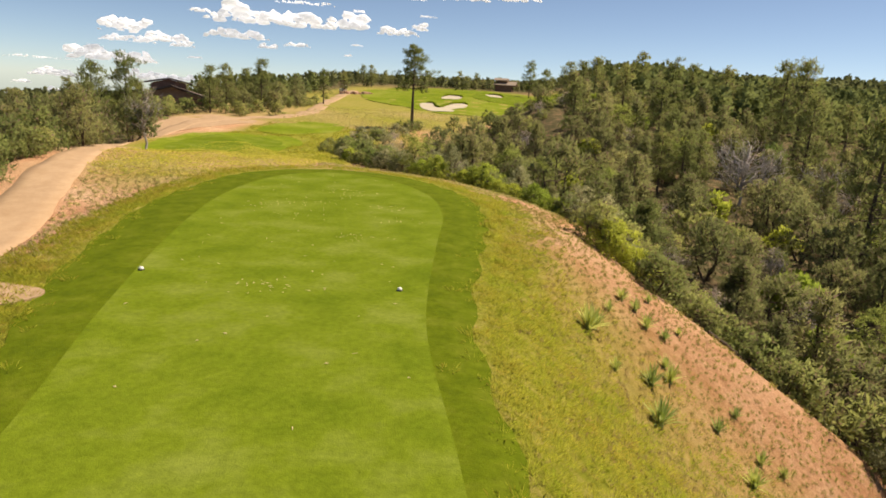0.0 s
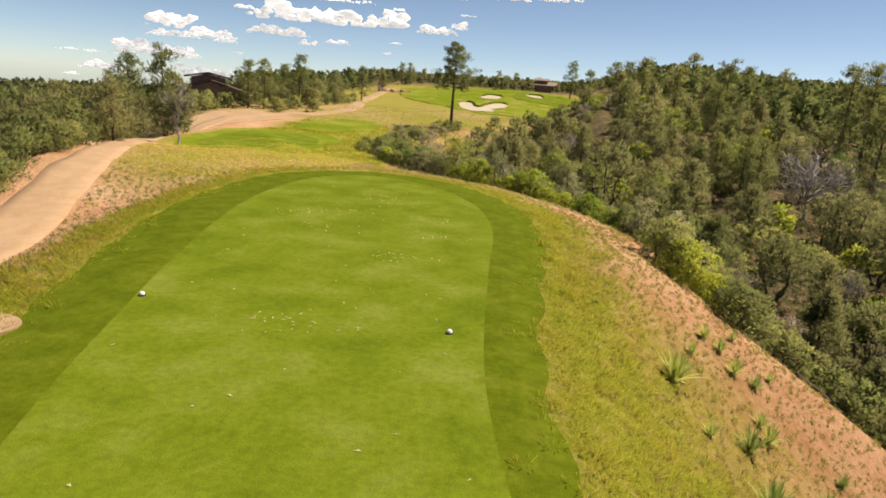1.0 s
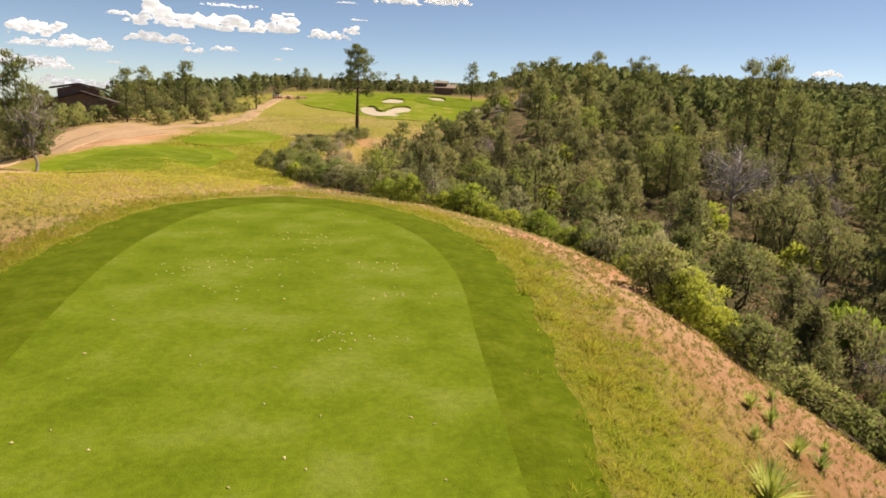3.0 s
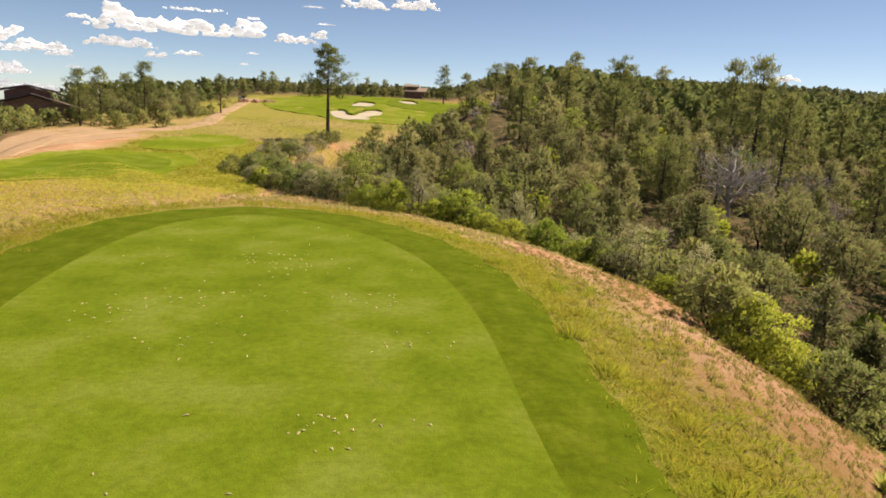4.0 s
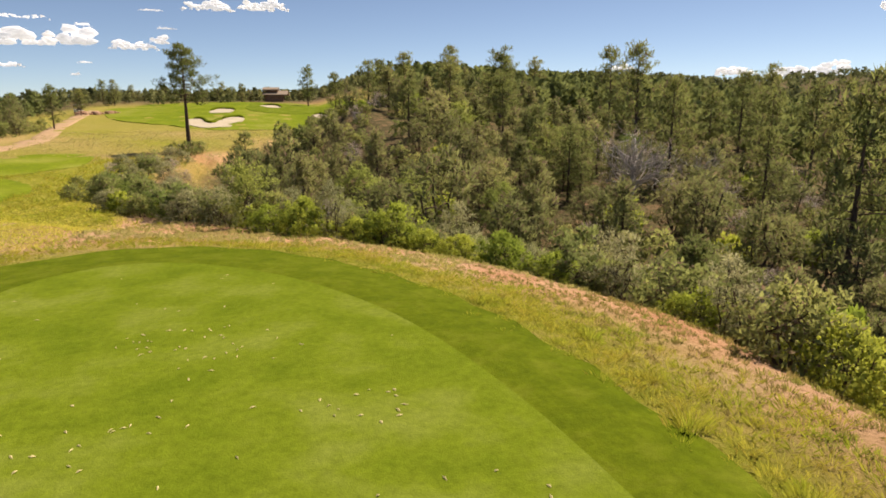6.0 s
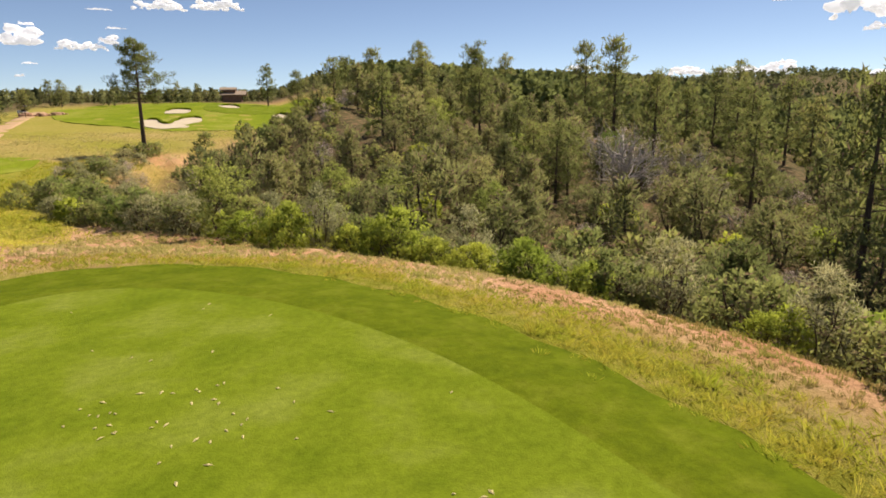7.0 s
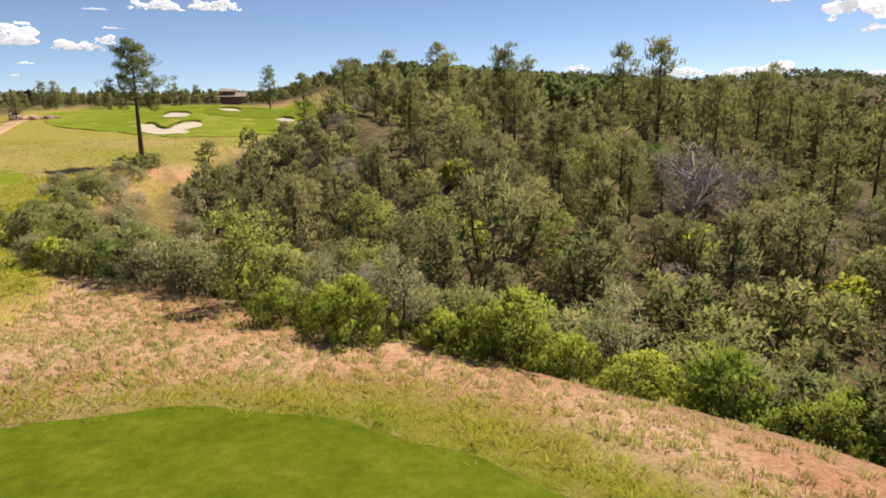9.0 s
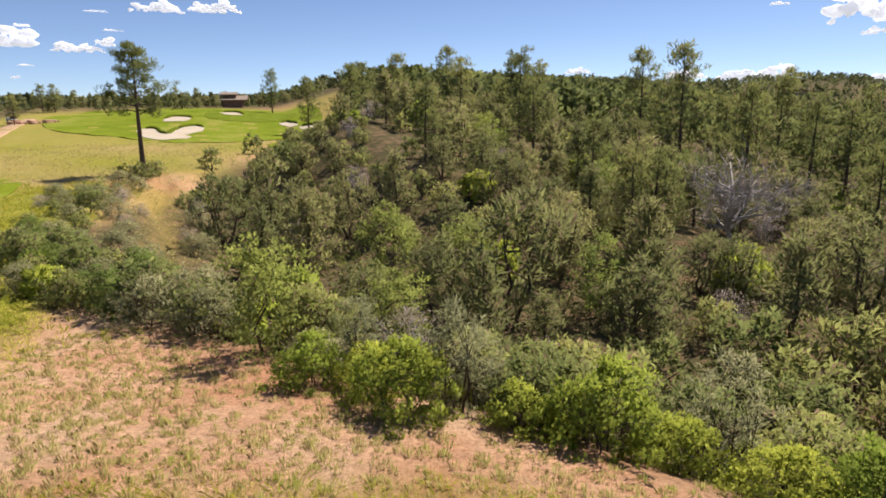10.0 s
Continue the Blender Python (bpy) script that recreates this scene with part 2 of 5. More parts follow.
TUFT = grass_material("bunch_grass", [(0.36, (0.48, 0.39, 0.2)), (0.5, (0.42, 0.375, 0.145)), (0.66, (0.33, 0.35, 0.085))])
DRYTUFT = grass_material("slope_bunch_grass", [(0.36, (0.34, 0.25, 0.115)), (0.5, (0.31, 0.255, 0.085)), (0.64, (0.25, 0.28, 0.055))])
STRAW = grass_material("straw_grass", [(0.32, (0.64, 0.52, 0.16)), (0.48, (0.57, 0.51, 0.1)), (0.66, (0.42, 0.46, 0.055))])
TALL = grass_material("tall_grass", [(0.3, (0.4, 0.28, 0.075)), (0.44, (0.38, 0.35, 0.05)), (0.66, (0.27, 0.34, 0.032))])
YUCCA = leaf_material("yucca_blade", (0.33, 0.4, 0.1), (0.55, 0.61, 0.22), 0.35)


def plain(name, col, rough=0.7, vary=0.15, scale=3.0):
    m, t, b = material(name, rough, 0.3)
    a, c = tuple(v * (1 - vary) for v in col), tuple(min(1, v * (1 + vary)) for v in col)
    t.links.new(ramp(t, noise_at(t, scale, 5, 0.6), [(0.3, a), (0.7, c)]), b.inputs["Base Color"])
    return m


ROOF = plain("roof_tile", (0.12, 0.085, 0.07), 0.7, 0.3, 2)
TIMBER = plain("stained_timber", (0.19, 0.105, 0.075), 0.7, 0.3, 2)
STONE = plain("tan_stone", (0.42, 0.25, 0.17), 0.85, 0.25, 2)
STUCCO = plain("tan_stucco", (0.5, 0.38, 0.26), 0.9, 0.1, 1)
ROOF_PALE = plain("weathered_roof", (0.27, 0.21, 0.165), 0.8, 0.25, 2)
WHITE = plain("white_paint", (0.72, 0.71, 0.67), 0.5, 0.05, 20)
DARK = plain("dark_rubber", (0.04, 0.035, 0.03), 0.7, 0.2, 20)
CHIP = plain("divot_straw", (0.5, 0.43, 0.2), 1.0, 0.3, 12)


def glass_material():
    m, t, b = material("window_glass", 0.05, 0.5)
    b.inputs["Base Color"].default_value = (0.02, 0.022, 0.025, 1)
    return m


GLASS = glass_material()


def cloud_material():
    m, t, b = material("cloud", 1.0, 0.0)
    b.inputs["Base Color"].default_value = (0.88, 0.88, 0.89, 1)
    tr = t.nodes.new("ShaderNodeBsdfTranslucent")
    tr.inputs["Color"].default_value = (0.9, 0.9, 0.91, 1)
    mix = t.nodes.new("ShaderNodeMixShader")
    mix.inputs[0].default_value = 0.5
    # added glow in place of sunlight scattered inside the cloud
    b.inputs["Emission Color"].default_value = (0.9, 0.93, 1.0, 1)
    b.inputs["Emission Strength"].default_value = 0.36
    t.links.new(b.outputs[0], mix.inputs[1])
    t.links.new(tr.outputs[0], mix.inputs[2])
    t.links.new(mix.outputs[0], t.nodes["Material Output"].inputs["Surface"])
    return m


CLOUD = cloud_material()


def bark_material(name, a, b_):
    m, t, b = material(name, 0.9, 0.15)
    c = ramp(t, noise_at(t, 5, 6, 0.7, (1, 1, 0.25)), [(0.3, a), (0.7, b_)])
    t.links.new(c, b.inputs["Base Color"])
    bump(t, b, noise_at(t, 12, 4, 0.7, (1, 1, 0.3)), 0.8, 0.04)
    return m


BARK = bark_material("bark", (0.05, 0.035, 0.025), (0.14, 0.1, 0.075))
GREY_WOOD = bark_material("dead_wood", (0.27, 0.245, 0.235), (0.48, 0.44, 0.42))

# ---- building helpers ----
def mesh_of(name, verts, faces, mats, smooth=False):
    me = bpy.data.meshes.new(name)
    me.from_pydata([tuple(v) for v in verts], [], [tuple(f) for f in faces])
    for m in mats if isinstance(mats, (list, tuple)) else [mats]:
        me.materials.append(m)
    if smooth:
        me.polygons.foreach_set("use_smooth", [True] * len(me.polygons))
    return me


def cards(name, verts, ways, mat):
    """Four-cornered leaves or blades, rounded off as one soft mass: each is shaded by the way it grows."""
    v = np.asarray(verts, float).reshape(-1, 4, 3)
    w = np.asarray(ways, float)
    w = w / (np.linalg.norm(w, axis=1)[:, None] + 1e-9)
    face = np.cross(v[:, 2] - v[:, 0], v[:, 3] - v[:, 1])
    turned = (face * w).sum(1) < 0
    v[turned] = v[turned][:, ::-1]
    v = v.reshape(-1, 3)
    me = bpy.data.meshes.new(name)
    n = len(v) // 4
    me.vertices.add(4 * n)
    me.vertices.foreach_set("co", v.ravel())
    me.loops.add(4 * n)
    me.loops.foreach_set("vertex_index", np.arange(4 * n, dtype=np.int32))
    me.polygons.add(n)
    me.polygons.foreach_set("loop_start", (np.arange(n) * 4).astype(np.int32))
    me.polygons.foreach_set("use_smooth", np.ones(n, bool))
    me.update(calc_edges=True)
    me.materials.append(mat)
    me.normals_split_custom_set_from_vertices(np.repeat(w, 4, 0).tolist())
    return me


def part(name, me, parent, label=""):
    ob = new(name, me)
    ob.parent = parent
    return tagged(ob, label) if label else ob


def rand(seed):
    return np.random.default_rng(seed)


# ---- ground ----
def axis(lo, hi, fine, far_lo, far_hi, grow=1.12):
    mid = list(np.arange(lo, hi + 1e-6, fine))
    out, s = [], fine
    v = hi
    while v < far_hi:
        s *= grow
        v += s
        out.append(v)
    low, s, v = [], fine, lo
    while v > far_lo:
        s *= grow
        v -= s
        low.append(v)
    return np.array(low[::-1] + mid + out)


def grid_mesh(name, xs, ys, zfun, mat):
    gx, gy = np.meshgrid(xs, ys)
    gz = zfun(gx, gy)
    n, k = gx.shape
    idx = np.arange(n * k).reshape(n, k)
    quads = np.stack([idx[:-1, :-1], idx[:-1, 1:], idx[1:, 1:], idx[1:, :-1]], -1).reshape(-1, 4)
    me = bpy.data.meshes.new(name)
    me.vertices.add(n * k)
    me.vertices.foreach_set("co", np.stack([gx, gy, gz], -1).ravel())
    me.loops.add(quads.size)
    me.loops.foreach_set("vertex_index", quads.ravel().astype(np.int32))
    me.polygons.add(len(quads))
    me.polygons.foreach_set("loop_start", (np.arange(len(quads)) * 4).astype(np.int32))
    me.polygons.foreach_set("use_smooth", np.ones(len(quads), bool))
    me.update(calc_edges=True)
    me.materials.append(mat)
    return me, gx, gy


def put_mask(me, name, values):
    at = me.attributes.new(name, "FLOAT", "POINT")
    at.data.foreach_set("value", np.asarray(values, np.float32).ravel())


gm, gx, gy = grid_mesh("ground", axis(-32, 26, 0.4, -2600, 2600), axis(-12, 62, 0.4, -900, 3600),
                       lambda x, y: height(x, y) - 0.14 * step(-0.15, -0.6, from_tee(x, y) - collar(x, y)), GROUND)
d_tee = from_tee(gx, gy)
wob = 0.9 * np.sin(gx * 0.8 + 1.3 * np.sin(gy * 0.31)) + 0.7 * np.sin(gy * 0.63 + gx * 0.27)
reach = np.interp(gy, [0, 8, 12, 15, 18, 24, 30, 36], [6.0, 5.0, 3.6, 2.6, 2.0, 1.8, 1.6, 1.2]) * np.where(gx < -5, 0.45, 1) + collar(gx, gy)
grassy = (0.62 + 0.2 * np.sin(gx * 0.7 + gy * 0.4)) * step(26, 33, gy + wob) * step(56, 44, gy + wob) * step(-22, -16, gx) * step(-7, -12, gx + 0.4 * wob)
lush = step(42, 50, gy + wob) * step(-7, -10, gx + 0.6 * wob) * step(94, 84, gy) * step(-29, -25, gx)
far_side = step(86, 96, gy) * step(4, -4, gx - 6 - 0.13 * (gy - 100))
meadowy = far_side * step(-30, -26, gx) * (0.55 + 0.4 * np.sin(gx * 0.21 + 0.5 * np.sin(gy * 0.13)) * np.sin(gy * 0.17 + gx * 0.05))
meadowy = np.maximum(meadowy, 0.7 * step(118, 130, gy) * step(250, 235, gy) * step(52, 44, np.abs(gx)))
meadowy = np.maximum(meadowy, 0.6 * np.exp(-((gx + 5) / 3.0) ** 2) * step(58, 66, gy) * step(90, 82, gy))
weedy = step(3.5, 7.5, 23.05 - 0.51 * gx - 0.86 * gy) * step(0, 1, gx) * (0.6 + 0.25 * wob / 1.6) * step(26, 20, gy)
put_mask(gm, "green", np.maximum(np.maximum(meadowy, weedy), np.maximum(step(reach + 1.0, reach - 1.3, d_tee + 0.35 * wob), np.maximum(lush, grassy))))
on_shelf = step(1.5, -1.0, gx - rim(gy) + wob)
bare = 0.35 * np.exp(-((gx + 4.2) / 2.2) ** 2 - ((gy - 86) / 5.0) ** 2) + np.exp(-((gx - 8) / 3.0) ** 2 - ((gy - 104) / 3.0) ** 2)
gully = 0.45 * np.exp(-((gx + 4.8 + 0.5 * np.sin(gy * 0.5)) / 1.5) ** 2) * step(60, 66, gy) * step(97, 90, gy)
bare = np.maximum(bare, gully)
straw = 0.08 * on_shelf * step(10, 26, gy + 2 * wob) * step(-0.5, -6.0, gx - rim(gy) + wob) + far_side * (0.75 + 0.25 * np.sin(gx * 0.31) * np.sin(gy * 0.23))
straw *= 1 - 0.8 * step(-12, -15, gx + 0.35 * wob) * step(34, 24, gy + wob)
put_mask(gm, "straw", np.clip(straw - 1.3 * bare, 0, 1))
wood = step(-0.5, 3, gx - rim(gy) + 0.5 * wob) * step(104, 94, gy)
wood = np.maximum(wood, step(3, 7, gx - 0.24 * (gy - 95) + 0.4 * wob) * step(84, 90, gy) * step(128, 120, gy))
wood = np.maximum(wood, step(24, 34, gx - 0.13 * (gy - 100)) * step(90, 100, gy))
wood = np.maximum(wood, step(-23, -27, gx + 0.25 * np.maximum(gy - 30, 0) - 0.12 * np.maximum(gy - 90, 0)) * step(170, 140, gy))
wood = np.maximum(wood, step(230, 262, gy))
wood = np.maximum(wood, step(150, 200, np.hypot(gx, gy)) * step(34, 42, np.abs(gx)))
put_mask(gm, "wood", np.clip(wood - bare, 0, 1))
put_mask(gm, "rust", np.maximum(1.0 * step(24, 17, gy + 0.6 * wob) * step(0, 2, gx), np.clip(1.2 * gully + 0.8 * bare, 0, 1)))
put_mask(gm, "canopy", step(420, 700, np.hypot(gx, gy)))
ground = tagged(new("ground", gm), "dry reddish soil and thin grass falling into a canyon", "ground", kind="structure")


def lawn(name, loop, mat, lift, rings=14, centre=None, dome=0.0):
    """A turf sheet inside a plan outline, draped on the land."""
    loop = np.asarray(loop)
    c = loop.mean(0) if centre is None else np.array(centre)
    n = len(loop)
    pts = [c]
    for r in range(1, rings + 1):
        pts += list(c + (loop - c) * (r / rings))
    pts = np.array(pts)
    z = height(pts[:, 0], pts[:, 1]) + lift
    faces = [(0, 1 + i, 1 + (i + 1) % n) for i in range(n)]
    for r in range(rings - 1):
        a, b = 1 + r * n, 1 + (r + 1) * n
        faces += [(a + i, b + i, b + (i + 1) % n, a + (i + 1) % n) for i in range(n)]
    # a short turned-down edge
    a = 1 + (rings - 1) * n
    rim_top = np.column_stack([pts[a:], z[a:]])
    rim_low = np.column_stack([pts[a:], z[a:] - lift - 0.06])
    a, b = len(pts), len(pts) + n
    verts = np.vstack([np.column_stack([pts, z]), rim_top, rim_low])
    faces += [(a + i, b + i, b + (i + 1) % n, a + (i + 1) % n) for i in range(n)]
    return mesh_of(name, verts, faces, mat, True)


def outward(loop, w):
    nxt, prv = np.roll(loop, -1, 0), np.roll(loop, 1, 0)
    tg = nxt - prv
    nrm = np.column_stack([tg[:, 1], -tg[:, 0]]) / np.linalg.norm(tg, axis=1)[:, None]
    return loop + nrm * np.asarray(w)[:, None]


ang = np.linspace(0, 2 * np.pi, len(TEE_LOOP), endpoint=False)
fr_w = collar(TEE_LOOP[:, 0], TEE_LOOP[:, 1]) + 0.1 * np.sin(ang * 37)
FRINGE_LOOP = outward(TEE_LOOP, fr_w)
if from_tee(*FRINGE_LOOP[10]) < 0:
    FRINGE_LOOP = outward(TEE_LOOP, -fr_w)
tagged(new("fringe", lawn("fringe", FRINGE_LOOP, FRINGE, 0.012)), "darker longer mown grass collar round the tee", "turf", kind="structure")
tagged(new("tee", lawn("tee", TEE_LOOP, TEE_TURF, 0.03)), "closely mown bright green teeing ground", "turf", kind="structure")


def loop_of(*corners, steps=6):
    return smooth_loop([(corners[i], corners[i + 1]) for i in range(0, len(corners), 2)], steps)


def sheet(name, loop, mat, lift, label, rings=12):
    return tagged(new(name, lawn(name, loop, mat, lift, rings)), label, "turf" if mat in (TEE_TURF, FRINGE, FAIRWAY) else "ground", kind="structure")


# forward tee, far fairway and green
sheet("second_forward_tee", loop_of(-24, 78.5, -19.5, 77, -15.2, 84, -16.2, 93, -22.5, 94, -25, 87), FAIRWAY, 0.06, "green mown patch beyond the forward tee")
sheet("forward_fringe", loop_of(-19.6, 45, -17.2, 50, -15.8, 58, -15.6, 66, -18, 72.5, -22, 75, -26.4, 73, -26.6, 62, -25.2, 53, -23, 47), FAIRWAY, 0.04, "longer green grass round the forward tee")
FORWARD = loop_of(-20.4, 47.5, -18.2, 52, -17.2, 60, -17.6, 66, -20, 70.5, -24.4, 70, -24.6, 61, -23.6, 53, -22, 48.5)
sheet("forward_tee", FORWARD, TEE_TURF, 0.06, "mown green forward teeing ground on the shelf")
HOLE = loop_of(-27, 188, -24, 168, -20, 156, -11, 143, -4, 130, 4, 126, 13, 130, 19, 138, 24, 150, 28, 170, 32, 200, 30, 235, 14, 250, -4, 252, -22, 240, -29, 215)
sheet("fairway", HOLE, FAIRWAY, 0.1, "sunlit mown fairway rising to the far green", 40)
PUTT = loop_of(6, 172, 14, 166, 22, 172, 25, 184, 20, 194, 10, 192, 5, 182)
sheet("green", PUTT, TEE_TURF, 0.16, "pale closely mown putting green", 14)


def bunker(loop, lip_from, lip_to):
    """A sand hollow with a turf lip along its far edge."""
    top = tagged(new("bunker"), "pale sand bunker with a grassy lip on the far fairway", "bunker", "fairway bunkers")
    part("sand", lawn("sand", loop, BUNKER, 0.2, 8), top)
    n = len(loop)
    run = [loop[int(k) % n] for k in range(int(lip_from * n), int(lip_to * n))]
    line = [(x, y, float(height(x, y)) + 0.2) for x, y in run]
    v, f = tube(line, [0.15] + [0.42] * (len(line) - 2) + [0.15], 6)
    part("lip", mesh_of("lip", v, f, FRINGE, True), top)
    return top


# ---- plants ----
def leaves(rng, centres, ways, size, aspect=1.0, rough=0.5):
    """Bent sprays and leaves, two triangles each, that point along the given ways."""
    n = len(centres)
    d = ways / (np.linalg.norm(ways, axis=1)[:, None] + 1e-9) + rng.normal(0, rough, (n, 3))
    d /= np.linalg.norm(d, axis=1)[:, None] + 1e-9
    u = np.cross(d, rng.normal(0, 1, (n, 3)))
    u /= np.linalg.norm(u, axis=1)[:, None] + 1e-9
    v = np.cross(d, u)
    s = size * rng.uniform(0.6, 1.4, n)[:, None]
    p, w = centres, u * s * aspect
    return np.stack([p - d * s, p - w + v * s * 0.12, p + d * s - v * s * 0.1, p + w + v * s * 0.12], 1).reshape(-1, 3)


def tube(path, radii, sides=6):
    """A tapered limb along a line of points."""
    path = np.asarray(path, float)
    verts, faces = [], []
    for i, (p, r) in enumerate(zip(path, radii)):
        t = path[min(i + 1, len(path) - 1)] - path[max(i - 1, 0)]
        t = t / (np.linalg.norm(t) + 1e-9)
        u = np.cross(t, (0.3, 1, 0.1))
        u /= np.linalg.norm(u) + 1e-9
        v = np.cross(t, u)
        for k in range(sides):
            w = 2 * math.pi * k / sides
            verts.append(p + r * (math.cos(w) * u + math.sin(w) * v))
    for i in range(len(path) - 1):
        for k in range(sides):
            a, b = i * sides + k, i * sides + (k + 1) % sides
            faces.append((a, b, b + sides, a + sides))
    return verts, faces


def join(pieces):
    verts, faces = [], []
    for v, f in pieces:
        o = len(verts)
        verts += list(v)
        faces += [tuple(i + o for i in q) for q in f]
    return verts, faces


def limb(rng, a, b, r0, r1, bend=0.12, n=5):
    a, b = np.array(a, float), np.array(b, float)
    L = np.linalg.norm(b - a)
    pts = [a + (b - a) * s + rng.normal(0, bend * L * 0.35, 3) * math.sin(math.pi * s) for s in np.linspace(0, 1, n)]
    return tube(pts, np.linspace(r0, r1, n), 4)


def shape_radius(kind, s):
    """Crown half-width at the part s of its height, as a share of the widest."""
    if kind == "cone":
        return np.clip(1.05 - s, 0.04, 1) ** 0.8 * np.clip(s * 6 + 0.35, 0, 1)
    if kind == "round":
        return np.sqrt(np.clip(1 - (2 * s - 0.85) ** 2 * 0.75, 0.02, 1))
    return np.sqrt(np.clip(1 - (s * 0.97) ** 2.2, 0.02, 1))


def foliage(rng, cen, cr, per, leaf, aspect, flat=0.7, up=0.55):
    p = np.repeat(cen, per, 0)
    off = rng.normal(0, 1, p.shape)
    off /= np.linalg.norm(off, axis=1)[:, None]
    off *= (rng.uniform(0.2, 1, len(p)) ** 0.6)[:, None]
    off[:, 2] *= flat
    p = p + off * np.repeat(cr, per)[:, None]
    p[:, 2] = np.maximum(p[:, 2], 0.04)
    mid = np.array([0, 0, np.percentile(cen[:, 2], 30)])
    out = (p - mid) / (np.linalg.norm(p - mid, axis=1)[:, None] + 1e-9)
    ways = 0.75 * out + 0.5 * off + np.array([0, 0, 0.45]) + rng.normal(0, 0.3, p.shape)
    return leaves(rng, p, off + np.array([0, 0, up]), leaf, aspect), ways


def plant(seed, kind, high, radius, base, clumps, per, leaf, mat, stems=3, bark=None, trunk=0.12, ragged=0.35, aspect=0.55, clump=0.24, twiggy=1):
    """Meshes of a tree or shrub: woody limbs, and a crown of leaf clumps with gaps."""
    rng = rand(seed)
    s = rng.uniform(0, 1, clumps) ** 0.85
    a = rng.uniform(0, 2 * np.pi, clumps)
    lob = 1 + ragged * (np.sin(a * 3 + seed) * 0.5 + np.sin(a * 5 + s * 9 + seed * 2) * 0.5)
    rad = radius * shape_radius(kind, s) * lob * np.sqrt(rng.uniform(0.12, 1.0, clumps))
    z = base + (high - base) * s * (1 + ragged * 0.18 * np.sin(a * 2 + seed))
    cen = np.column_stack([rad * np.cos(a), rad * np.sin(a), z])
    wood = []
    if stems == 1:
        lean = rng.normal(0, 0.03 * high, 2)
        line = [(lean[0] * k * k + rng.normal(0, 0.01 * high), lean[1] * k * k + rng.normal(0, 0.01 * high), k * high * 0.96 - 0.25 * (k == 0)) for k in np.linspace(0, 1, 8)]
        wood.append(tube(line, np.linspace(trunk, trunk * 0.15, 8), 6))
        for c in cen[:: max(1, clumps // (20 if twiggy else 8))]:
            k = float(np.clip(c[2] / high - 0.06, 0.05, 0.95)) * 7
            lo = np.array(line[int(k)]) * (1 - k % 1) + np.array(line[min(int(k) + 1, 7)]) * (k % 1)
            wood.append(limb(rng, lo, c, trunk * 0.28, trunk * 0.06, 0.2, 4))
    else:
        for k in range(stems):
            w = 2 * math.pi * (k + rng.uniform(0, 0.6)) / stems
            top = (0.5 * radius * math.cos(w), 0.5 * radius * math.sin(w), base + (high - base) * rng.uniform(0.5, 0.8))
            wood.append(limb(rng, (0.1 * math.cos(w), 0.1 * math.sin(w), -0.25), top, trunk, trunk * 0.3))
            for c in cen[k::stems][: 6 if twiggy else 2]:
                wood.append(limb(rng, np.array(top) * 0.75, c, trunk * 0.35, trunk * 0.08, 0.2, 4))
    crown = cards("crown", *foliage(rng, cen, radius * clump * rng.uniform(0.6, 1.3, clumps), per, leaf, aspect), mat)
    wv, wf = join(wood)
    return mesh_of("trunk", wv, wf, bark or BARK, True), crown


def pine(seed, high, bare, radius, limbs=30, tufts=5, per=11, leaf=0.2, mat=None, trunk=None, top=0.35):
    """A ponderosa: a straight bole, limbs in whorls, and flat tufts of needles towards their tips."""
    rng = rand(seed)
    trunk = trunk or high * 0.02
    lean = rng.normal(0, 0.015 * high, 2)
    line = np.array([(lean[0] * k * k, lean[1] * k * k, k * high - 0.3 * (k == 0)) for k in np.linspace(0, 1, 9)])
    wood, cen, rad = [tube(line, np.linspace(trunk, trunk * 0.12, 9), 7)], [], []
    for i in range(limbs):
        s = bare + (1 - bare) * ((i + rng.uniform(0, 1)) / limbs) ** 0.9
        u = (s - bare) / (1 - bare)
        long = radius * (np.clip(1.15 - u, 0, 1) ** 0.75 * np.clip(0.45 + 2.2 * u, 0, 1) + top * 0.2) * rng.uniform(0.55, 1.2)
        w = i * 2.4 + rng.uniform(-0.5, 0.5)
        k = min(s, 0.985) * 8
        a = line[int(k)] * (1 - k % 1) + line[min(int(k) + 1, 8)] * (k % 1)
        b = a + np.array([math.cos(w) * long, math.sin(w) * long, long * rng.uniform(-0.05, 0.45)])
        wood.append(limb(rng, a, b, trunk * 0.22 * (1.2 - u), trunk * 0.05, 0.15, 4))
        for q in np.linspace(0.4, 1.02, tufts):
            cen.append(a + (b - a) * q + rng.normal(0, 0.08 * long + 0.05, 3))
            rad.append(radius * 0.17 * rng.uniform(0.7, 1.35))
    wv, wf = join(wood)
    return mesh_of("trunk", wv, wf, BARK, True), cards("crown", *foliage(rng, np.array(cen), np.array(rad), per, leaf, 0.17, 0.6, 0.8), mat or PINE)


